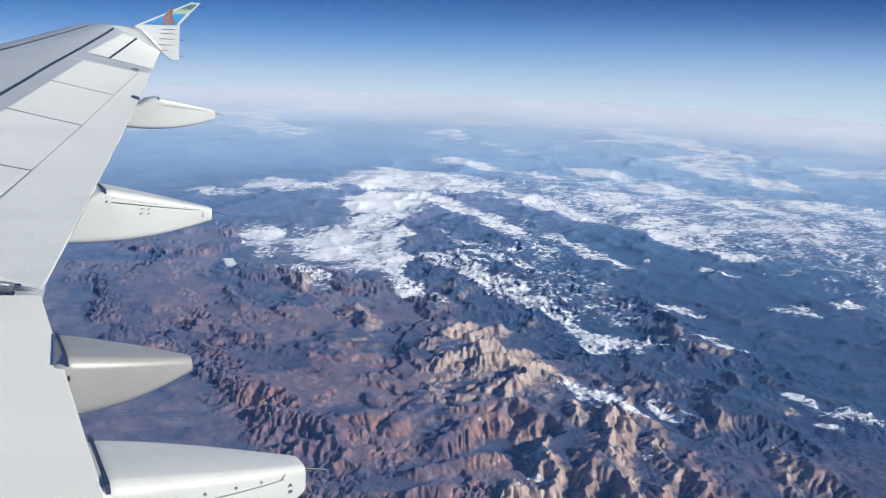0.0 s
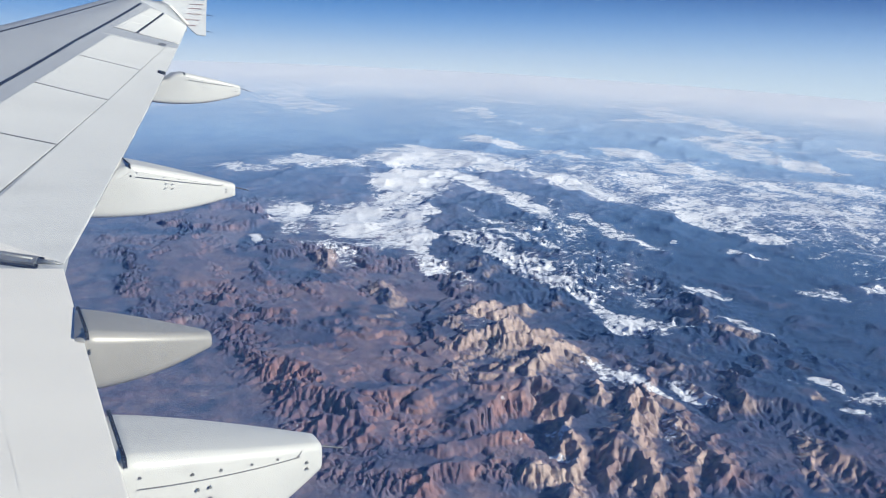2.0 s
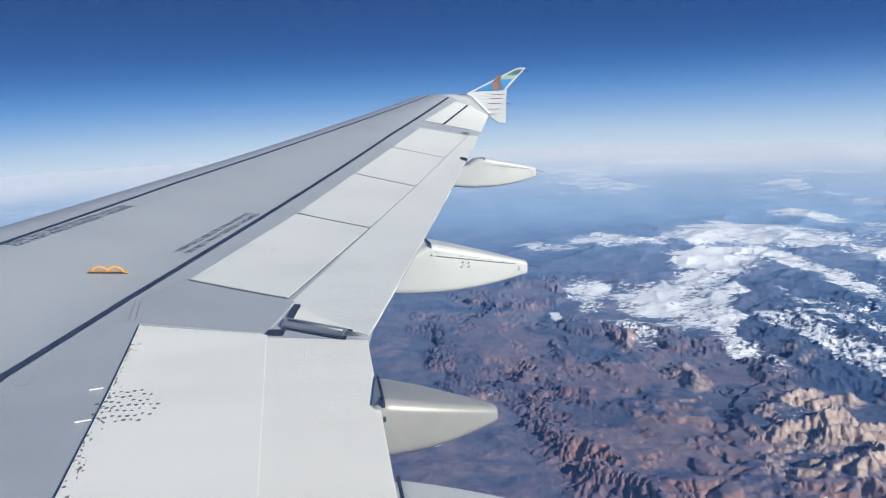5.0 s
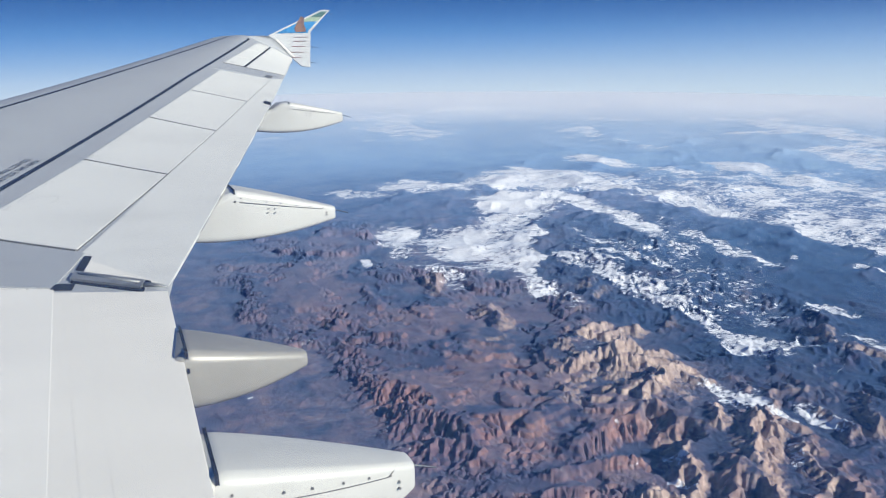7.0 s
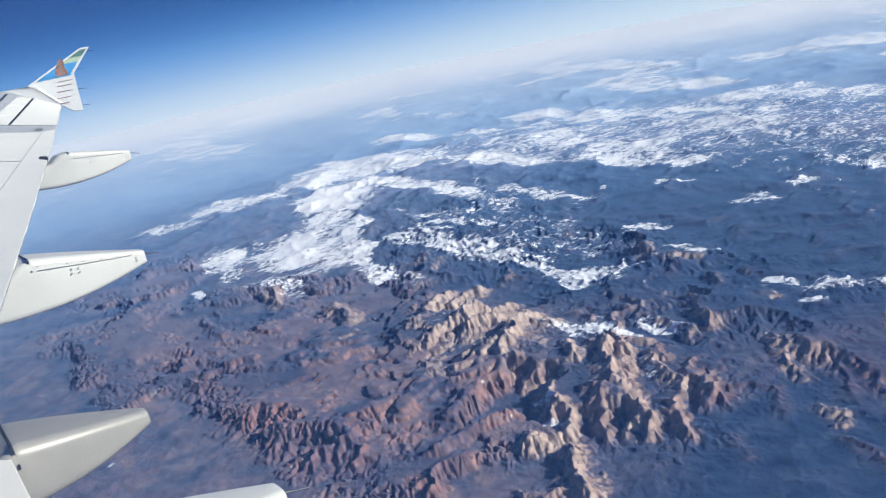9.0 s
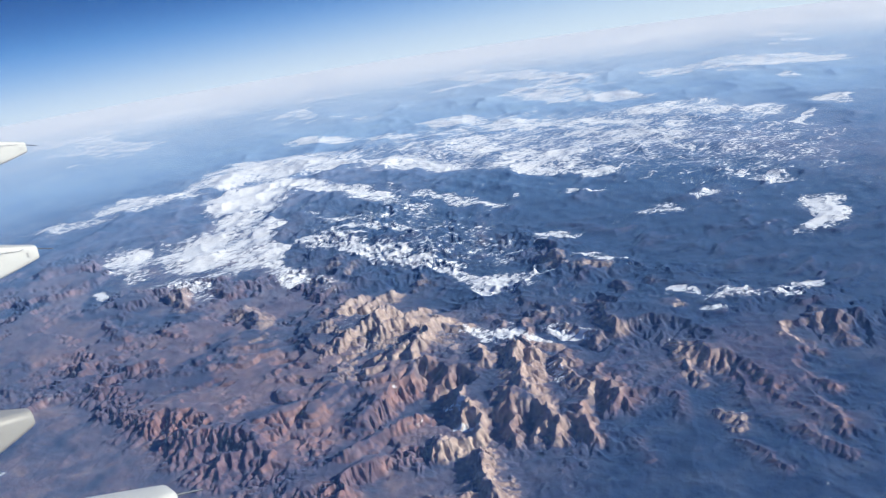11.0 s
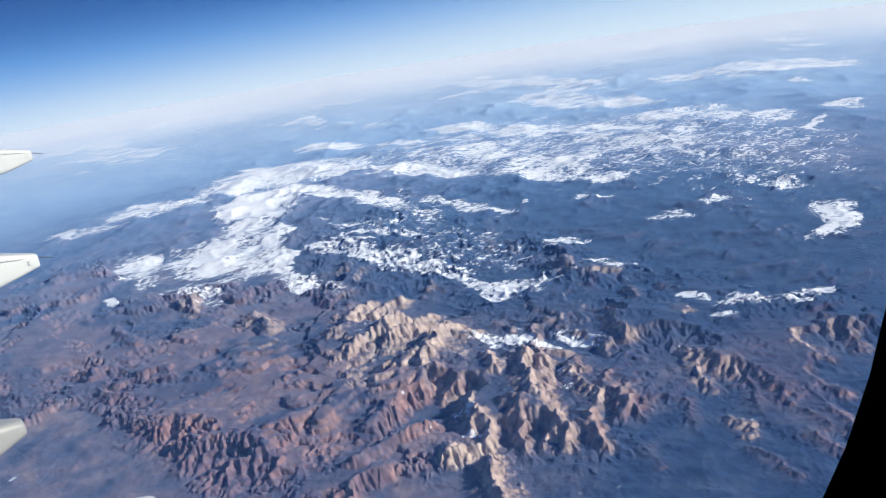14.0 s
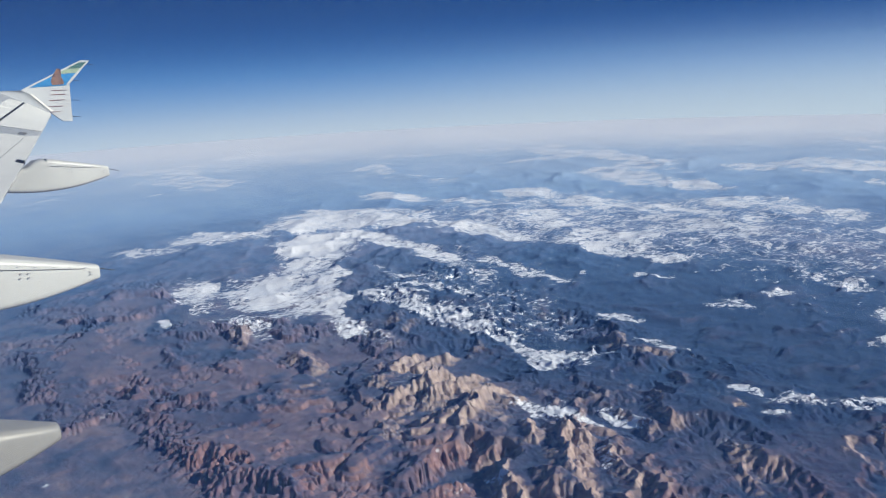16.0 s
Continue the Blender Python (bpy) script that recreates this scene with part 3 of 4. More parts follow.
def wing_z(y, c):
    """Height of the wing's upper skin at the span station y and the chord fraction c."""
    nose = 0.21 + 0.0235 * (y - 8.45)
    mid = 0.325 + 0.013 * (y - 8.35)
    cr = 0.62 - 0.0114 * (y - 5.6)
    rear = max(0.02, 0.03 + 0.0325 * (y - 5.5))
    k = [(0.0, nose - 0.11), (0.03, nose + 0.008), (0.2, mid), (cr, rear), (1.0, 0.0)]
    s = [0.0] * 5
    for i in range(1, 4):
        s[i] = (k[i + 1][1] - k[i - 1][1]) / (k[i + 1][0] - k[i - 1][0])
    s[0] = 2 * (k[1][1] - k[0][1]) / k[1][0] - s[1]
    s[1] = (k[2][1] - k[1][1]) / (k[2][0] - k[1][0]) * 1.5
    s[4] = (k[4][1] - k[3][1]) / (k[4][0] - k[3][0])
    s[3] = s[4] * 0.9 + s[3] * 0.1
    i = max(j for j in range(4) if c >= k[j][0] or j == 0)
    h = k[i + 1][0] - k[i][0]
    u = (c - k[i][0]) / h
    z = ((2 * u ** 3 - 3 * u * u + 1) * k[i][1] + (u ** 3 - 2 * u * u + u) * h * s[i]
         + (3 * u * u - 2 * u ** 3) * k[i + 1][1] + (u ** 3 - u * u) * h * s[i + 1])
    return te_z(y) + z


def skin(y, c, lift=0.0):
    return (le_x(y) + (te_x(y) - le_x(y)) * c, y, wing_z(y, c) + lift)


def chord(y):
    return te_x(y) - le_x(y)


def belly(y, c):
    """A place on the wing's lower skin."""
    thick = 0.10 * chord(y) * (3.1 * math.sqrt(max(c, 0)) * (1 - c) * 0.55 + 0.45 * 4 * c * (1 - c) * 0.6) + 0.012
    x, _, z = skin(y, c)
    return (x, y, z - thick)


def loft(bm, rings, caps=True, closed=True):
    vs = [[bm.verts.new(p) for p in r] for r in rings]
    n = len(rings[0])
    for a, b in zip(vs, vs[1:]):
        for i in range(n if closed else n - 1):
            j = (i + 1) % n
            bm.faces.new((a[i], a[j], b[j], b[i]))
    if caps:
        bm.faces.new(vs[0][::-1])
        bm.faces.new(vs[-1])
    return vs


def build_wing():
    bm = bmesh.new()
    rings = []
    ys = [2.0 + i * 0.25 for i in range(59)] + [16.6, 16.68]
    cs = [0.0, 0.004, 0.012, 0.03, 0.06, 0.1, 0.15] + [0.2 + 0.02 * i for i in range(41)]
    for k, y in enumerate(ys):
        sink = 0.0 if k < len(ys) - 1 else 0.02
        up = [skin(y, c, -sink) for c in cs]
        low = [belly(y, c) for c in cs[::-1]]
        rings.append(up + [low[0]] + low[1:-1])
    loft(bm, rings)
    return part("wing", bm, GREY, airplane, "light grey painted wing skin", smooth_it=True)


def patch(name, corners, mat, parent, lift=0.008, thick=0.03, nu=14, nv=6, gap=0.004, label=""):
    """A panel that follows the skin. corners: (y, c) inner front, inner rear, outer rear, outer front."""
    bm = bmesh.new()
    (ya, ca), (yb, cb), (yd, cd), (ye, ce) = corners

    xs = [le_x(y) + chord(y) * c for y, c in corners]

    def at(u, v, up):
        y = (ya * (1 - v) + yb * v) * (1 - u) + (ye * (1 - v) + yd * v) * u
        x = (xs[0] * (1 - v) + xs[1] * v) * (1 - u) + (xs[3] * (1 - v) + xs[2] * v) * u
        return skin(y, min((x - le_x(y)) / chord(y), 1.0), up)
    us = [0, gap] + [i / nu for i in range(1, nu)] + [1 - gap, 1]
    vs = [0, gap * 2] + [i / nv for i in range(1, nv)] + [1 - gap * 2, 1]
    top = {}
    for i, u in enumerate(us):
        for j, v in enumerate(vs):
            rim = i in (0, len(us) - 1) or j in (0, len(vs) - 1)
            top[i, j] = bm.verts.new(at(u, v, lift - (0.0008 if rim else 0)))
    for i in range(len(us) - 1):
        for j in range(len(vs) - 1):
            bm.faces.new((top[i, j], top[i, j + 1], top[i + 1, j + 1], top[i + 1, j]))
    rim = [(i, 0) for i in range(len(us))] + [(len(us) - 1, j) for j in range(1, len(vs))]
    rim += [(i, len(vs) - 1) for i in range(len(us) - 2, -1, -1)] + [(0, j) for j in range(len(vs) - 2, 0, -1)]
    low = {k: bm.verts.new((w.co.x, w.co.y, w.co.z - thick)) for k, w in top.items()}
    for i in range(len(us) - 1):
        for j in range(len(vs) - 1):
            bm.faces.new((low[i, j], low[i + 1, j], low[i + 1, j + 1], low[i, j + 1]))
    for i in range(len(rim)):
        a, b = rim[i], rim[(i + 1) % len(rim)]
        bm.faces.new((top[a], top[b], low[b], low[a]))
    return part(name, bm, mat, parent, label)


def strip(name, places, width, mat, parent, lift=0.006, label="", taper=0.0):
    """A painted line along (y, c) places, a given width in metres along the chord."""
    bm = bmesh.new()
    rows = []
    for (y0, c0), (y1, c1) in zip(places, places[1:]):
        for k in range(12):
            y = y0 + (y1 - y0) * k / 12
            x = skin(y0, c0)[0] * (1 - k / 12) + skin(y1, c1)[0] * k / 12
            rows.append((y, (x - le_x(y)) / chord(y)))
    rows.append(places[-1])
    rings = []
    for k, (y, c) in enumerate(rows):
        (ya, ca), (yb, cb) = rows[max(0, k - 1)], rows[min(len(rows) - 1, k + 1)]
        dx = skin(yb, cb)[0] - skin(ya, ca)[0]
        run = math.hypot(dx, yb - ya) / (1 - taper * k / len(rows))
        ny, nx = -dx / run * width / 2, (yb - ya) / run * width / 2

        def side(sign, up):
            yy = y + sign * ny
            x = skin(y, c)[0] + sign * nx
            return skin(yy, (x - le_x(yy)) / chord(yy), up)
        rings.append([side(-1, lift), side(1, lift), side(1, lift - 0.03), side(-1, lift - 0.03)])
    loft(bm, rings)
    return part(name, bm, mat, parent, label)


def tube(bm, a, b, ra, rb=None, n=8):
    a, b = Vector(a), Vector(b)
    rb = ra if rb is None else rb
    q = (b - a).to_track_quat("Z", "Y")
    rings = [[p + q @ Vector((r * math.cos(2 * math.pi * i / n), r * math.sin(2 * math.pi * i / n), 0)) for i in range(n)] for p, r in ((a, ra), (b, rb))]
    loft(bm, rings)


def box(bm, lo, hi):
    r = [[(x, lo[1], lo[2]), (x, hi[1], lo[2]), (x, hi[1], hi[2]), (x, lo[1], hi[2])] for x in (lo[0], hi[0])]
    loft(bm, r)


wing = build_wing()

# panels of the trailing edge
spoiler_edges = [((6.841, 0.649), (6.37, 0.845)), ((8.593, 0.655), (8.109, 0.863)), ((10.298, 0.644), (9.855, 0.88)), ((11.91, 0.635), (11.677, 0.897)), ((13.492, 0.627), (13.70, 0.93))]
for (f0, r0), (f1, r1) in zip(spoiler_edges, spoiler_edges[1:]):
    patch("spoiler", [(f0[0] + 0.012, f0[1]), (r0[0] + 0.012, r0[1]), (r1[0] - 0.012, r1[1]), (f1[0] - 0.012, f1[1])], OUTER, airplane, lift=0.0052, label="weathered white spoiler panel, dimmed for weaker light")
patch("spoiler", [(2.3, 0.828), (2.3, 0.9375), (5.775, 0.868), (6.05, 0.680)], WHITE, airplane, lift=0.0049, nu=20, label="white inboard spoiler panel with worn front edge")
patch("flap", [(6.24, 0.856), (5.63, 1.0), (13.95, 1.0), (13.72, 0.928)], OUTER, airplane, lift=0.0042, nu=40, thick=0.014, label="white outboard flap")
patch("flap", [(2.3, 0.93), (2.3, 1.0), (5.56, 1.0), (5.735, 0.862)], WHITE2, airplane, lift=0.0042, nu=20, label="white inboard flap with a straight rear edge")
patch("flap_corner", [(6.02, 0.8755), (5.655, 0.999), (5.70, 1.0), (6.27, 0.860)], WHITE2, airplane, lift=0.0038, thick=0.014)
patch("fixed_panel", [(6.82, 0.646), (6.30, 0.862), (5.79, 0.866), (6.08, 0.676)], GREY, airplane, lift=0.0055, label="grey panel between the spoilers")
patch("fixed_panel", [(13.52, 0.585), (13.74, 0.93), (14.36, 0.985), (14.02, 0.578)], GREY, airplane, lift=0.005)
patch("tip_panel", [(14.05, 0.592), (14.13, 0.71), (14.95, 0.712), (14.70, 0.597)], OUTER, airplane, lift=0.01)
patch("tip_panel", [(14.73, 0.597), (14.98, 0.712), (15.75, 0.716), (15.55, 0.60)], OUTER, airplane, lift=0.01)
patch("tip_panel", [(15.58, 0.60), (15.78, 0.716), (16.55, 0.72), (16.40, 0.607)], OUTER, airplane, lift=0.01)
patch("aileron", [(14.15, 0.735), (14.42, 1.0), (16.6, 1.0), (16.6, 0.745)], OUTER, airplane, lift=0.008, label="white aileron")
strip("hinge_line", [(14.13, 0.722), (16.58, 0.732)], 0.022, DARK, airplane)
strip("panel_gap", [(14.04, 0.59), (14.14, 0.722)], 0.02, SEAL, airplane, lift=0.011)
strip("panel_gap", [(14.36, 0.99), (14.13, 0.735)], 0.02, SEAL, airplane, lift=0.009)
strip("hinge_line", [(6.37, 0.8475), (8.109, 0.8655), (9.855, 0.8825), (11.677, 0.8995), (13.70, 0.9325)], 0.006, SEAL, airplane, lift=0.0048)
for (f, r) in spoiler_edges[:4]:
    strip("panel_gap", [f, r], 0.012, SEAL, airplane, lift=0.0072)
strip("panel_gap", [(6.055, 0.6795), (2.3, 0.8275)], 0.006, DARK, airplane, lift=0.0062)
for y0, c0 in ((5.22, 0.7215), (4.88, 0.739)):
    bm = bmesh.new()
    a, b = skin(y0 + 0.005, c0 - 0.003, 0.004), skin(y0, c0 + 0.011, 0.010)
    tube(bm, a, b, 0.004, 0.004, 6)
    part("spoiler_hinge", bm, WHITE2, airplane)
# black walkway lines
strip("walkway_line", [(4.6, 0.612), (5.461, 0.606), (6.528, 0.60), (8.801, 0.586), (12.702, 0.54), (16.45, 0.50)], 0.060, BLACK, airplane, lift=0.002, label="black painted walkway line", taper=0.5)
strip("walkway_line", [(4.6, 0.262), (7.4, 0.262), (9.374, 0.237), (12.836, 0.233), (16.5, 0.243)], 0.036, BLACK, airplane, lift=0.002, label="thin black painted line")


def kink_seal():
    """Slots and the boxy metal seal where the two flaps meet."""
    patch("slot", [(6.017, 0.872), (5.991, 0.884), (6.229, 0.876), (6.245, 0.865)], DARK, airplane, lift=0.0070, nu=3, nv=2)
    patch("slot", [(5.764, 0.865), (5.734, 0.890), (5.813, 0.888), (5.835, 0.865)], DARK, airplane, lift=0.0070, nu=3, nv=2)
    patch("slot", [(5.845, 0.880), (5.590, 0.974), (5.640, 0.974), (5.885, 0.878)], DARK, airplane, lift=0.0075, nu=3, nv=3)
    patch("slot", [(5.975, 0.876), (5.715, 0.976), (5.735, 0.976), (5.995, 0.876)], DARK, airplane, lift=0.0060, nu=3, nv=3)
    body = patch("flap_seal", [(5.868, 0.878), (5.628, 0.970), (5.722, 0.970), (5.980, 0.875)], METAL, airplane, lift=0.020, thick=0.03, nu=6, nv=8, gap=0.06, label="worn bare metal seal between the flaps")
    bm = bmesh.new()
    tube(bm, skin(5.915, 0.885, 0.018), skin(5.690, 0.966, 0.018), 0.010, 0.009, 8)
    part("seal_rib", bm, METAL, body, smooth_it=True)
    bm = bmesh.new()
    for y, c in ((5.68, 0.963), (5.93, 0.882), (5.83, 0.918)):
        p = Vector(skin(y, c, 0.0205))
        tube(bm, p - Vector((0, 0, 0.004)), p + Vector((0, 0, 0.0015)), 0.005, n=8)
    part("bolts", bm, DARK, body, kind="stuff")
    bm = bmesh.new()
    tube(bm, skin(5.675, 0.972, 0.010), skin(5.625, 0.9985, 0.003), 0.015, 0.002, 8)
    part("flap_seal_tip", bm, METAL, airplane, smooth_it=True)


kink_seal()
for c in (0.945, 0.962):
    strip("flap_seam", [(2.4, c + 0.012), (5.62, c - 0.055)], 0.004, SEAM, airplane, lift=0.0046)
patch("vent", [(13.74, 0.885), (13.76, 0.925), (13.98, 0.93), (13.95, 0.888)], VENT, airplane, lift=0.012, nu=3, nv=2, label="dark grey vent plate")


def section(x, yc, half, top, bottom, soft, slope=0.0):
    """A rounded box section, its top leaning by slope metres."""
    pts = []
    r = min(soft, half * 0.9, (top - bottom) * 0.45)
    for cx, cz, a0 in ((half - r, top - r, 0), (-half + r, top - r, 90), (-(half - r) * 0.75, bottom + r, 180), ((half - r) * 0.75, bottom + r, 270)):
        for k in range(5):
            a = radians(a0 + 22.5 * k)
            y, z = cx + r * math.cos(a), cz + r * math.sin(a)
            lean = slope * (y / half) * (z - bottom) / (top - bottom)
            pts.append((x, yc + y, z + lean))
    return pts


def fairing(yc, wide, x0, x1, top0, top1, bot0, bot1, mat, tip=0.24, rod=None, panel=False, slope=0.0, label="", bulge=0.3):
    length, drop = x1 - x0, top0 - top1
    rings = []

    def rail(s):
        half = wide / 2 * (1 - (1 - tip) * max(0, s) ** 1.45)
        top = top0 - drop * (max(0, s) ** 1.08 if s > 0 else 0) + (0.05 * s if s < 0 else 0)
        k = max(0, s)
        bottom = bot0 + (bot1 - bot0) * k ** 1.9 - (0.02 * math.sin(math.pi * min(1, k)) * bulge)
        if s < 0:
            top -= 0.06 * min(1.0, -s * 6) if x0 + s * length < te_x(yc) + 0.03 else 0.0
            bottom = bot0 + (top - bot0) * 0.4 * s * s
            half = wide / 2 * (1 - 0.35 * s * s)
        return half, top, bottom
    for i in range(-9, 21):
        s = i / 20 if i >= 0 else i / 7
        half, top, bottom = rail(s)
        soft = 0.05 * (1 - 0.5 * max(0, s))
        rings.append(section(x0 + s * length, yc, half, top, bottom, soft, slope * (1 - max(0, s))))
    half, top, bottom = rail(1.0)
    rings.append(section(x1 + 0.006, yc, half * 0.85, top - 0.006, bottom + 0.006, 0.02))
    bm = bmesh.new()
    loft(bm, rings)
    body = part("flap_track_fairing", bm, mat, airplane, label, smooth_it=True)
    # dark-painted box standing in for the shaded slit where it leaves the wing
    half, top, bottom = rail(0.0)
    bm = bmesh.new()
    box(bm, (x0 - 0.004, yc - half + 0.004, top - 0.09), (x0 + 0.008, yc + half - 0.004, top + 0.001))
    part("root_slit", bm, DARK, body)
    if panel:
        bm = bmesh.new()
        last = None
        for i in range(1, 18):
            half, top, bottom = rail(i / 20)
            p = (x0 + i / 20 * length, yc - half - 0.001, top - slope * (1 - i / 20) - (top - bottom) * 0.22)
            if last:
                tube(bm, last, p, 0.0022, n=4)
            last = p
        half, top, bottom = rail(0.88)
        tube(bm, last, (x0 + 0.88 * length, yc - half, top - 0.02), 0.0022, n=4)
        tube(bm, (x0 + 0.88 * length, yc - half, top - 0.02), (x0 + 0.86 * length, yc + half, top + 0.001), 0.0022, n=4)
        part("panel_line", bm, SEAL, body)
        bm = bmesh.new()
        for s, f in ((0.06, 0.14), (0.3, 0.16), (0.44, 0.16), (0.6, 0.16), (0.74, 0.16), (0.86, 0.2), (0.32, 0.3), (0.38, 0.3), (0.31, 0.4), (0.38, 0.4), (0.91, 0.4), (0.91, 0.55)):
            half, top, bottom = rail(s)
            p = Vector((x0 + s * length, yc - half, top - slope * (1 - s) - (top - bottom) * f))
            tube(bm, p + Vector((0, 0.004, 0)), p - Vector((0, 0.003, 0)), 0.005, n=6)
        part("rivets", bm, SEAL, body, kind="stuff")
    if rod:
        bm = bmesh.new()
        half, top, bottom = rail(1.0)
        z = top - (top - bottom) * 0.25
        tube(bm, (x1 - 0.01, yc, z), (x1 + rod, yc, z - rod * 0.36), 0.005, 0.003, 6)
        part("static_wick", bm, BLACK, body, "thin dark rod")
    return body


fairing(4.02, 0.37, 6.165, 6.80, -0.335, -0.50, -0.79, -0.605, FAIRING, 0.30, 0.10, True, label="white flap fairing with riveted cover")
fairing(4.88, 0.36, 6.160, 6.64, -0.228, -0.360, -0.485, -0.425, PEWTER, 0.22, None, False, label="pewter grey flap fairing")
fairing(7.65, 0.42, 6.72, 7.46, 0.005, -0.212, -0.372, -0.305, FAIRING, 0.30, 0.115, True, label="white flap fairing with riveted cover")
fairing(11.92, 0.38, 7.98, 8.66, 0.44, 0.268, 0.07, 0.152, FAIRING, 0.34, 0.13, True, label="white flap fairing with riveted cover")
patch("vent", [(11.70, 0.968), (11.62, 1.0), (11.80, 1.0), (11.85, 0.968)], DARK, airplane, lift=0.012, nu=3, nv=2)


def plate(name, outline, y0, y1, mat, parent, label=""):
    bm = bmesh.new()
    loft(bm, [[(x, y, z) for x, z in outline] for y in (y0, y1)])
    bmesh.ops.bevel(bm, geom=bm.edges[:], offset=min(0.008, (y1 - y0) * 0.3), segments=1, affect="EDGES")
    return part(name, bm, mat, parent, label)


def inset(outline, f):
    cx, cz = sum(p[0] for p in outline) / len(outline), sum(p[1] for p in outline) / len(outline)
    return [(cx + (x - cx) * f, cz + (z - cz) * f) for x, z in outline]


def wingtip_fence():
    y = 16.9
    fin = plate("wingtip_fence", [(8.70, 1.44), (8.742, 1.465), (9.702, 1.868), (9.862, 1.858), (9.465, 1.491), (9.42, 0.863), (9.262, 0.885), (9.10, 1.04), (8.84, 1.366)], y - 0.02, y + 0.03, FENCE, airplane, "white wingtip fence with a painted blue scene")
    f = y - 0.022
    plate("blue_field", [(8.84, 1.478), (9.28, 1.663), (9.60, 1.663), (9.43, 1.503), (9.425, 1.470)], f - 0.004, f, BLUE, fin, "blue water painted on the fence")
    plate("pale_field", [(9.285, 1.667), (9.47, 1.742), (9.68, 1.735), (9.607, 1.667)], f - 0.004, f, SAND, fin)
    plate("green_field", [(9.475, 1.745), (9.69, 1.835), (9.80, 1.835), (9.69, 1.738)], f - 0.004, f, PINE, fin)
    plate("brown_shape", [(9.20, 1.49), (9.18, 1.55), (9.215, 1.62), (9.265, 1.69), (9.31, 1.76), (9.36, 1.75), (9.375, 1.70), (9.355, 1.62), (9.385, 1.55), (9.38, 1.49)], f - 0.008, f - 0.004, BROWN, fin, "plain brown painted shape")
    for k, z in enumerate((1.40, 1.33, 1.24, 1.14, 1.05)):
        w = 0.24 if k < 4 else 0.2
        plate("red_line", [(9.17 - 0.03 * k + w, z - 0.010), (9.17 - 0.03 * k, z - 0.002), (9.17 - 0.03 * k, z + 0.009), (9.17 - 0.03 * k + w, z + 0.001)], f - 0.006, f, MAROON, fin)
    plate("edge_stripe", [(8.83, 1.37), (8.87, 1.37), (9.15, 1.06), (9.11, 1.06)], f - 0.006, f, WHITE, fin)
    for x, z in ((9.53, 1.55), (9.47, 1.226), (9.44, 0.95), (9.80, 1.80)):
        bm = bmesh.new()
        tube(bm, (x - 0.02, y, z), (x + 0.12, y, z - 0.02), 0.006, 0.004, 6)
        part("static_wick", bm, BLACK, fin)
    bm = bmesh.new()
    rings = []
    for k in range(13):
        u = k / 12
        x, _, z = skin(16.62, 0.22 + 0.78 * u)
        x2 = 8.66 + 0.42 * u
        z2 = 1.445 - 0.53 * max(0, x2 - 8.70) if x2 < 8.84 else 1.366 - 1.25 * (x2 - 8.84)
        rings.append([(x, 16.62, z - 0.004), (x * 0.55 + x2 * 0.45, 16.78, z * 0.52 + z2 * 0.48), (x2, 16.875, z2), (x2, 16.875, z2 - 0.07), (x, 16.62, z - 0.09)])
    loft(bm, rings)
    part("tip_fairing", bm, GREY, airplane, smooth_it=True)


wingtip_fence()


def skin_text(text, y0, c0, length, flip=False):
    """Lettering laid on the skin, running outboard."""
    cu = bpy.data.curves.new("lettering", "FONT")
    cu.body, cu.size = text, 1.0
    tmp = bpy.data.objects.new("lettering", cu)
    scene.collection.objects.link(tmp)
    me = bpy.data.meshes.new_from_object(tmp.evaluated_get(bpy.context.evaluated_depsgraph_get()))
    bpy.data.objects.remove(tmp)
    wide = max(v.co.x for v in me.vertices)
    for v in me.vertices:
        u, w = v.co.x / wide, v.co.y * 0.052 / 0.72
        if flip:
            u, w = 1 - u, 0.052 - w
        yy = y0 + u * length
        v.co = skin(yy, c0 - w / chord(yy), 0.004)
    me.materials.append(BLACK)
    ob = new("lettering", me)
    ob.parent = airplane
    return tagged(ob, "black stencilled warning lettering")


bpy.context.view_layer.update()
skin_text("DO NOT WALK OUTSIDE THIS AREA", 7.44, 0.572, 1.11)
skin_text("DO NOT WALK OUTSIDE THIS AREA", 7.47, 0.552, 1.10, flip=True)


skin_text("DO NOT WALK OUTSIDE THIS AREA", 7.32, 0.300, 1.15)
skin_text("DO NOT WALK OUTSIDE THIS AREA", 7.32, 0.284, 1.15, flip=True)


def hook():
    bm = bmesh.new()
    a, b = Vector(skin(6.95, 0.478, 0.008)), Vector(skin(6.99, 0.533, 0.008))
    d = b - a
    side = Vector((0, 0.02, 0.002))
    loft(bm, [[a - side, a + side, a + side + Vector((0, 0, 0.008)), a - side + Vector((0, 0, 0.008))], [b - side, b + side, b + side + Vector((0, 0, 0.008)), b - side + Vector((0, 0, 0.008))]])
    for s in (0.06, 0.46):
        last = None
        for k in range(11):
            u = k / 10
            p = a + d * (s + 0.40 * u) + Vector((0, 0, 0.008 + 0.028 * math.sin(math.pi * u) ** 0.7))
            if last is not None:
                tube(bm, last, p, 0.007, n=6)
            last = p
    hk = part("escape_rope_hook", bm, ORANGE, airplane, "small orange double arched rope anchor")
    bm = bmesh.new()
    e = Vector((0, -0.024, 0.004))
    tube(bm, a + e, b * 0.9 + a * 0.1 + e, 0.003, n=6)
    part("hook_edge", bm, BLACK, hk)


hook()


def front_x(y):
    """Front edge of the inboard spoiler."""
    k = (6.05 - y) / 3.75
    return skin(6.05, 0.680)[0] * (1 - k) + skin(2.3, 0.828)[0] * k


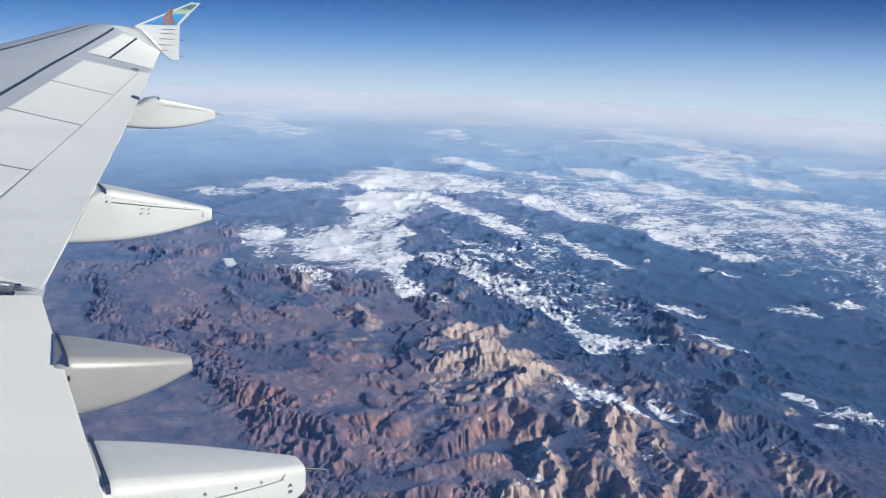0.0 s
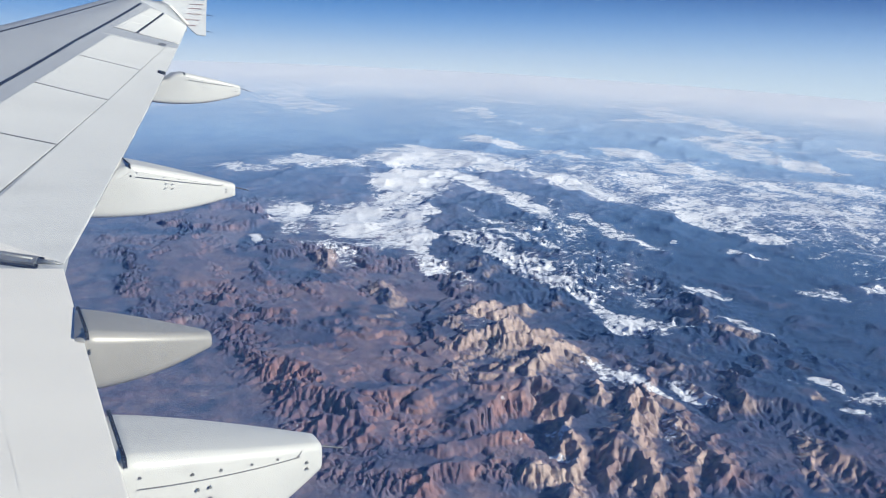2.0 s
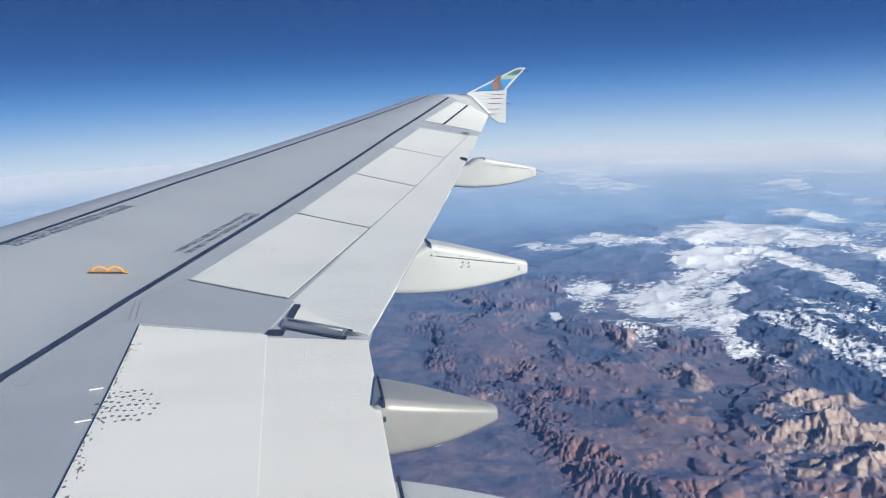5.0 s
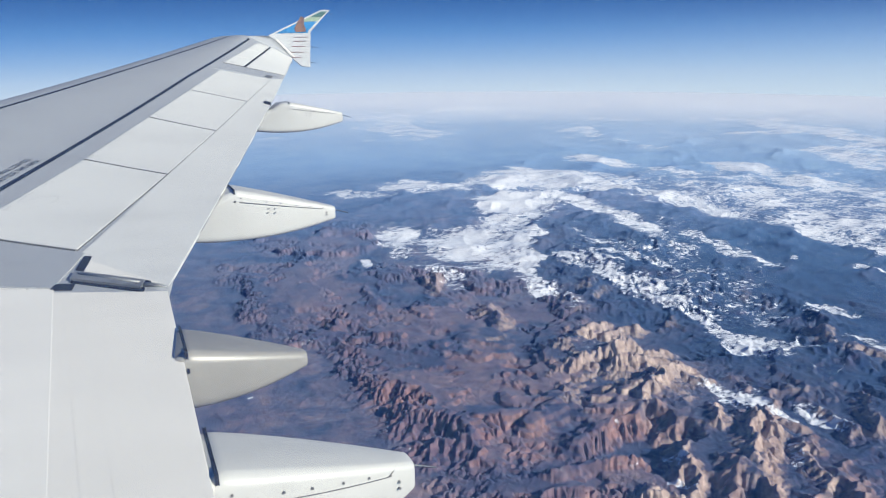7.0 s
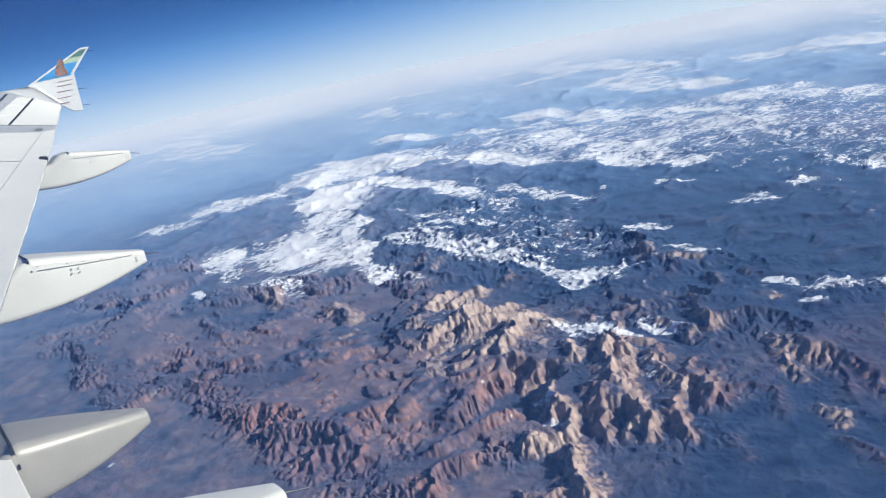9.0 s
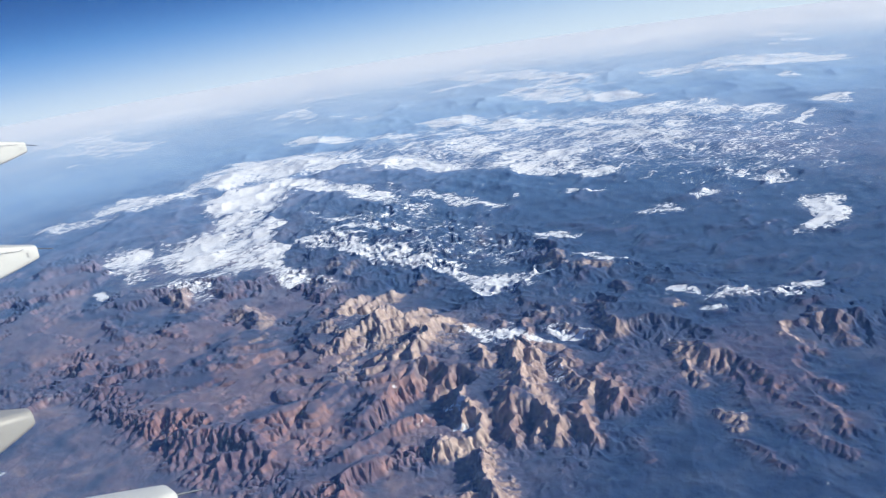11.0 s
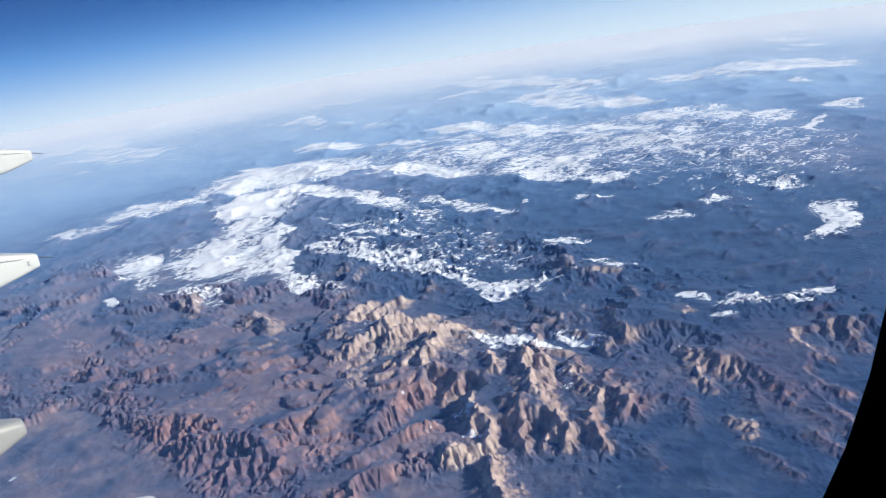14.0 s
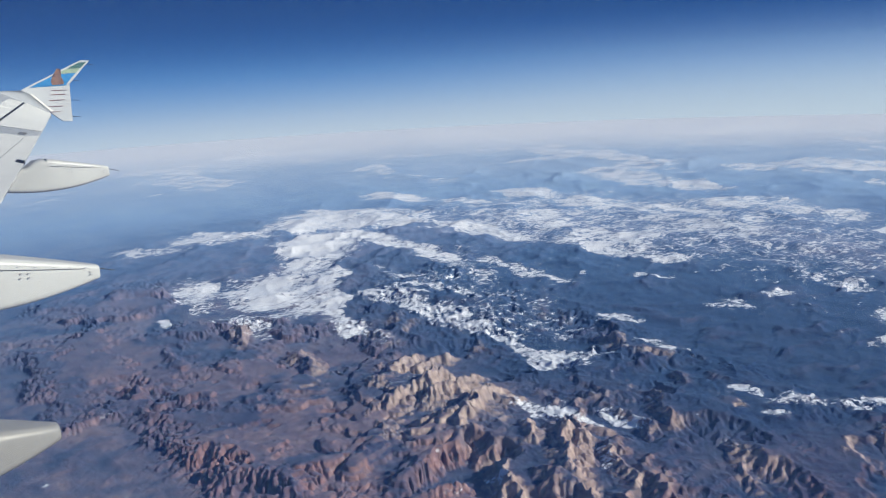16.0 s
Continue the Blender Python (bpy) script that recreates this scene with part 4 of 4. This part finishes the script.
def rivets():
    bm = bmesh.new()

    def dot(y, c, r=0.008, lift=0.0062):
        p = Vector(skin(y, c, lift))
        q = (Vector(skin(y + 0.05, c, lift)) - p).cross(Vector(skin(y, c + 0.01, lift)) - p).normalized()
        q = q if q.z > 0 else -q
        tube(bm, p - q * 0.012, p + q * 0.0006, r, n=6)
    for i in range(9):
        for j in range(7):
            y, c = 5.16 - j * 0.052 + random.uniform(-0.012, 0.012), 0.744 + i * 0.0065 + (0.003 if j % 2 else 0)
            c += (5.0 - y) * 0.06
            if (i - 4) ** 2 / 20 + (j - 3) ** 2 / 11 < 1.15 and random.random() < 0.9:
                dot(y, c, random.uniform(0.006, 0.010))
    for k in range(26):
        y = 6.0 - k * 0.11 + random.uniform(-0.02, 0.02)
        x = front_x(y)
        f = (x - le_x(y)) / chord(y)
        if random.random() < 0.8:
            dot(y, f + random.choice((0.003, 0.011)), random.uniform(0.004, 0.008))
    for k in range(13):
        dot(5.98 - k * 0.016, 0.69 + k * 0.0135, 0.005)
    for yc, cc in ((7.4, 0.69), (9.2, 0.69), (11.0, 0.69), (12.6, 0.69)):
        for k in range(20):
            a = 2 * math.pi * k / 20
            if random.random() < 0.75:
                dot(yc + 0.16 * math.cos(a), cc + 0.028 * math.sin(a) + 0.01 * math.cos(a), 0.005, 0.0066)
    for k in range(60):
        y = 6.95 + k * 0.055
        if random.random() < 0.55:
            dot(y, 0.658 + random.uniform(0, 0.004), 0.005, 0.0066)
    for k in range(70):
        dot(random.uniform(4.5, 6.6), random.uniform(0.62, 0.66), random.uniform(0.003, 0.006), 0.001)
    # rows on the grey skin beside the walkway line and round the fixed panel
    for row in range(3):
        for k in range(46):
            y = 4.55 + k * 0.05
            if random.random() < 0.7:
                dot(y, 0.632 + 0.008 * row + 0.003 * math.sin(k * 0.5), random.uniform(0.003, 0.006), 0.0012)
    for row in range(2):
        for k in range(24):
            if random.random() < 0.8:
                u = k / 23
                dot(6.322 * (1 - u) + 6.162 * u + 0.05 * row, 0.685 * (1 - u) + 0.805 * u, 0.0045, 0.0058)
    for row in range(2):
        for k in range(30):
            u = k / 15
            p, q = ((6.141, 0.655), (6.486, 0.616)) if u < 1 else ((6.486, 0.616), (6.888, 0.638))
            u = u % 1
            dot(p[0] * (1 - u) + q[0] * u, p[1] * (1 - u) + q[1] * u + 0.008 * row, 0.0045, 0.0012)
    for c in (0.36, 0.44, 0.52):
        for k in range(60):
            if random.random() < 0.5:
                dot(5.6 + k * 0.05 + 0.3 * c, c + 0.002 * row, 0.004, 0.001)
    part("rivets", bm, RIVET, airplane, "small dark rivet heads", kind="stuff")
    # paint worn through along the spoiler's front edge
    bm = bmesh.new()
    for k in range(90):
        y = 2.6 + 3.2 * random.random() ** 0.75
        x = front_x(y) + random.uniform(0.004, 0.05) * (0.4 if y > 5 else 1)
        w, d, turn = random.uniform(0.003, 0.016), random.uniform(0.002, 0.006), random.uniform(-0.5, 0.5)
        ring = []
        for i in range(7):
            a = 2 * math.pi * i / 7
            rr = random.uniform(0.6, 1.2)
            yy, xx = y + rr * (w * math.cos(a) - d * turn * math.sin(a)), x + rr * (d * math.sin(a) + w * turn * math.cos(a))
            ring.append((yy, (xx - le_x(yy)) / chord(yy)))
        loft(bm, [[skin(yy, f, 0.002) for yy, f in ring], [skin(yy, f, 0.0062) for yy, f in ring]])
    part("worn_spots", bm, SCUFF, airplane, "brown worn spots in the white paint", kind="stuff")


rivets()


def cabin():
    """Plain cabin lining round the seat, with one window opening."""
    bm = bmesh.new()
    x0, x1, z0, z1 = 4.9, 7.2, -0.1, 0.945
    box(bm, (x0, 0.2, z0 - 0.03), (x1, 1.70, z0))
    box(bm, (x0, 0.2, z1), (x1, 1.70, z1 + 0.03))
    box(bm, (x0 - 0.03, 0.2, z0), (x0, 1.70, z1))
    box(bm, (x1, 0.2, z0), (x1 + 0.03, 1.70, z1))
    box(bm, (x0, 0.17, z0), (x1, 0.2, z1))
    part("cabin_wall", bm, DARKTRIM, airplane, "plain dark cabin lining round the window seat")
    bm = bmesh.new()

    def frame_ring(y, x0, x1, z0, z1, r, n=8):
        pts = []
        for cx, cz, a0 in ((x1 - r, z1 - r, 0), (x0 + r, z1 - r, 90), (x0 + r, z0 + r, 180), (x1 - r, z0 + r, 270)):
            for k in range(n + 1):
                a = radians(a0 + 90 * k / n)
                pts.append((cx + r * math.cos(a), y, cz + r * math.sin(a)))
        return pts
    rings = [frame_ring(1.80, 5.2, 7.25, 0.2, 0.95, 0.2), frame_ring(1.72, 5.36, 6.84, 0.36, 0.945, 0.25),
             frame_ring(1.68, 5.42, 6.70, 0.44, 0.94, 0.24), frame_ring(1.67, 5.36, 6.76, 0.38, 0.945, 0.25), frame_ring(1.68, 4.95, 7.2, 0.0, 0.945, 0.05)]
    loft(bm, rings, caps=False)
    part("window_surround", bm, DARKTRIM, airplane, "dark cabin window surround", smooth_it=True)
    # unseen pane whose added veil lifts dark tones as haze would
    bm = bmesh.new()
    box(bm, (5.25, 1.755, 0.25), (7.15, 1.759, 0.945))
    pane = part("window_pane", bm, PANE, airplane, "clear acrylic window pane with a blue haze veil added")
    pane.visible_shadow = False


cabin()
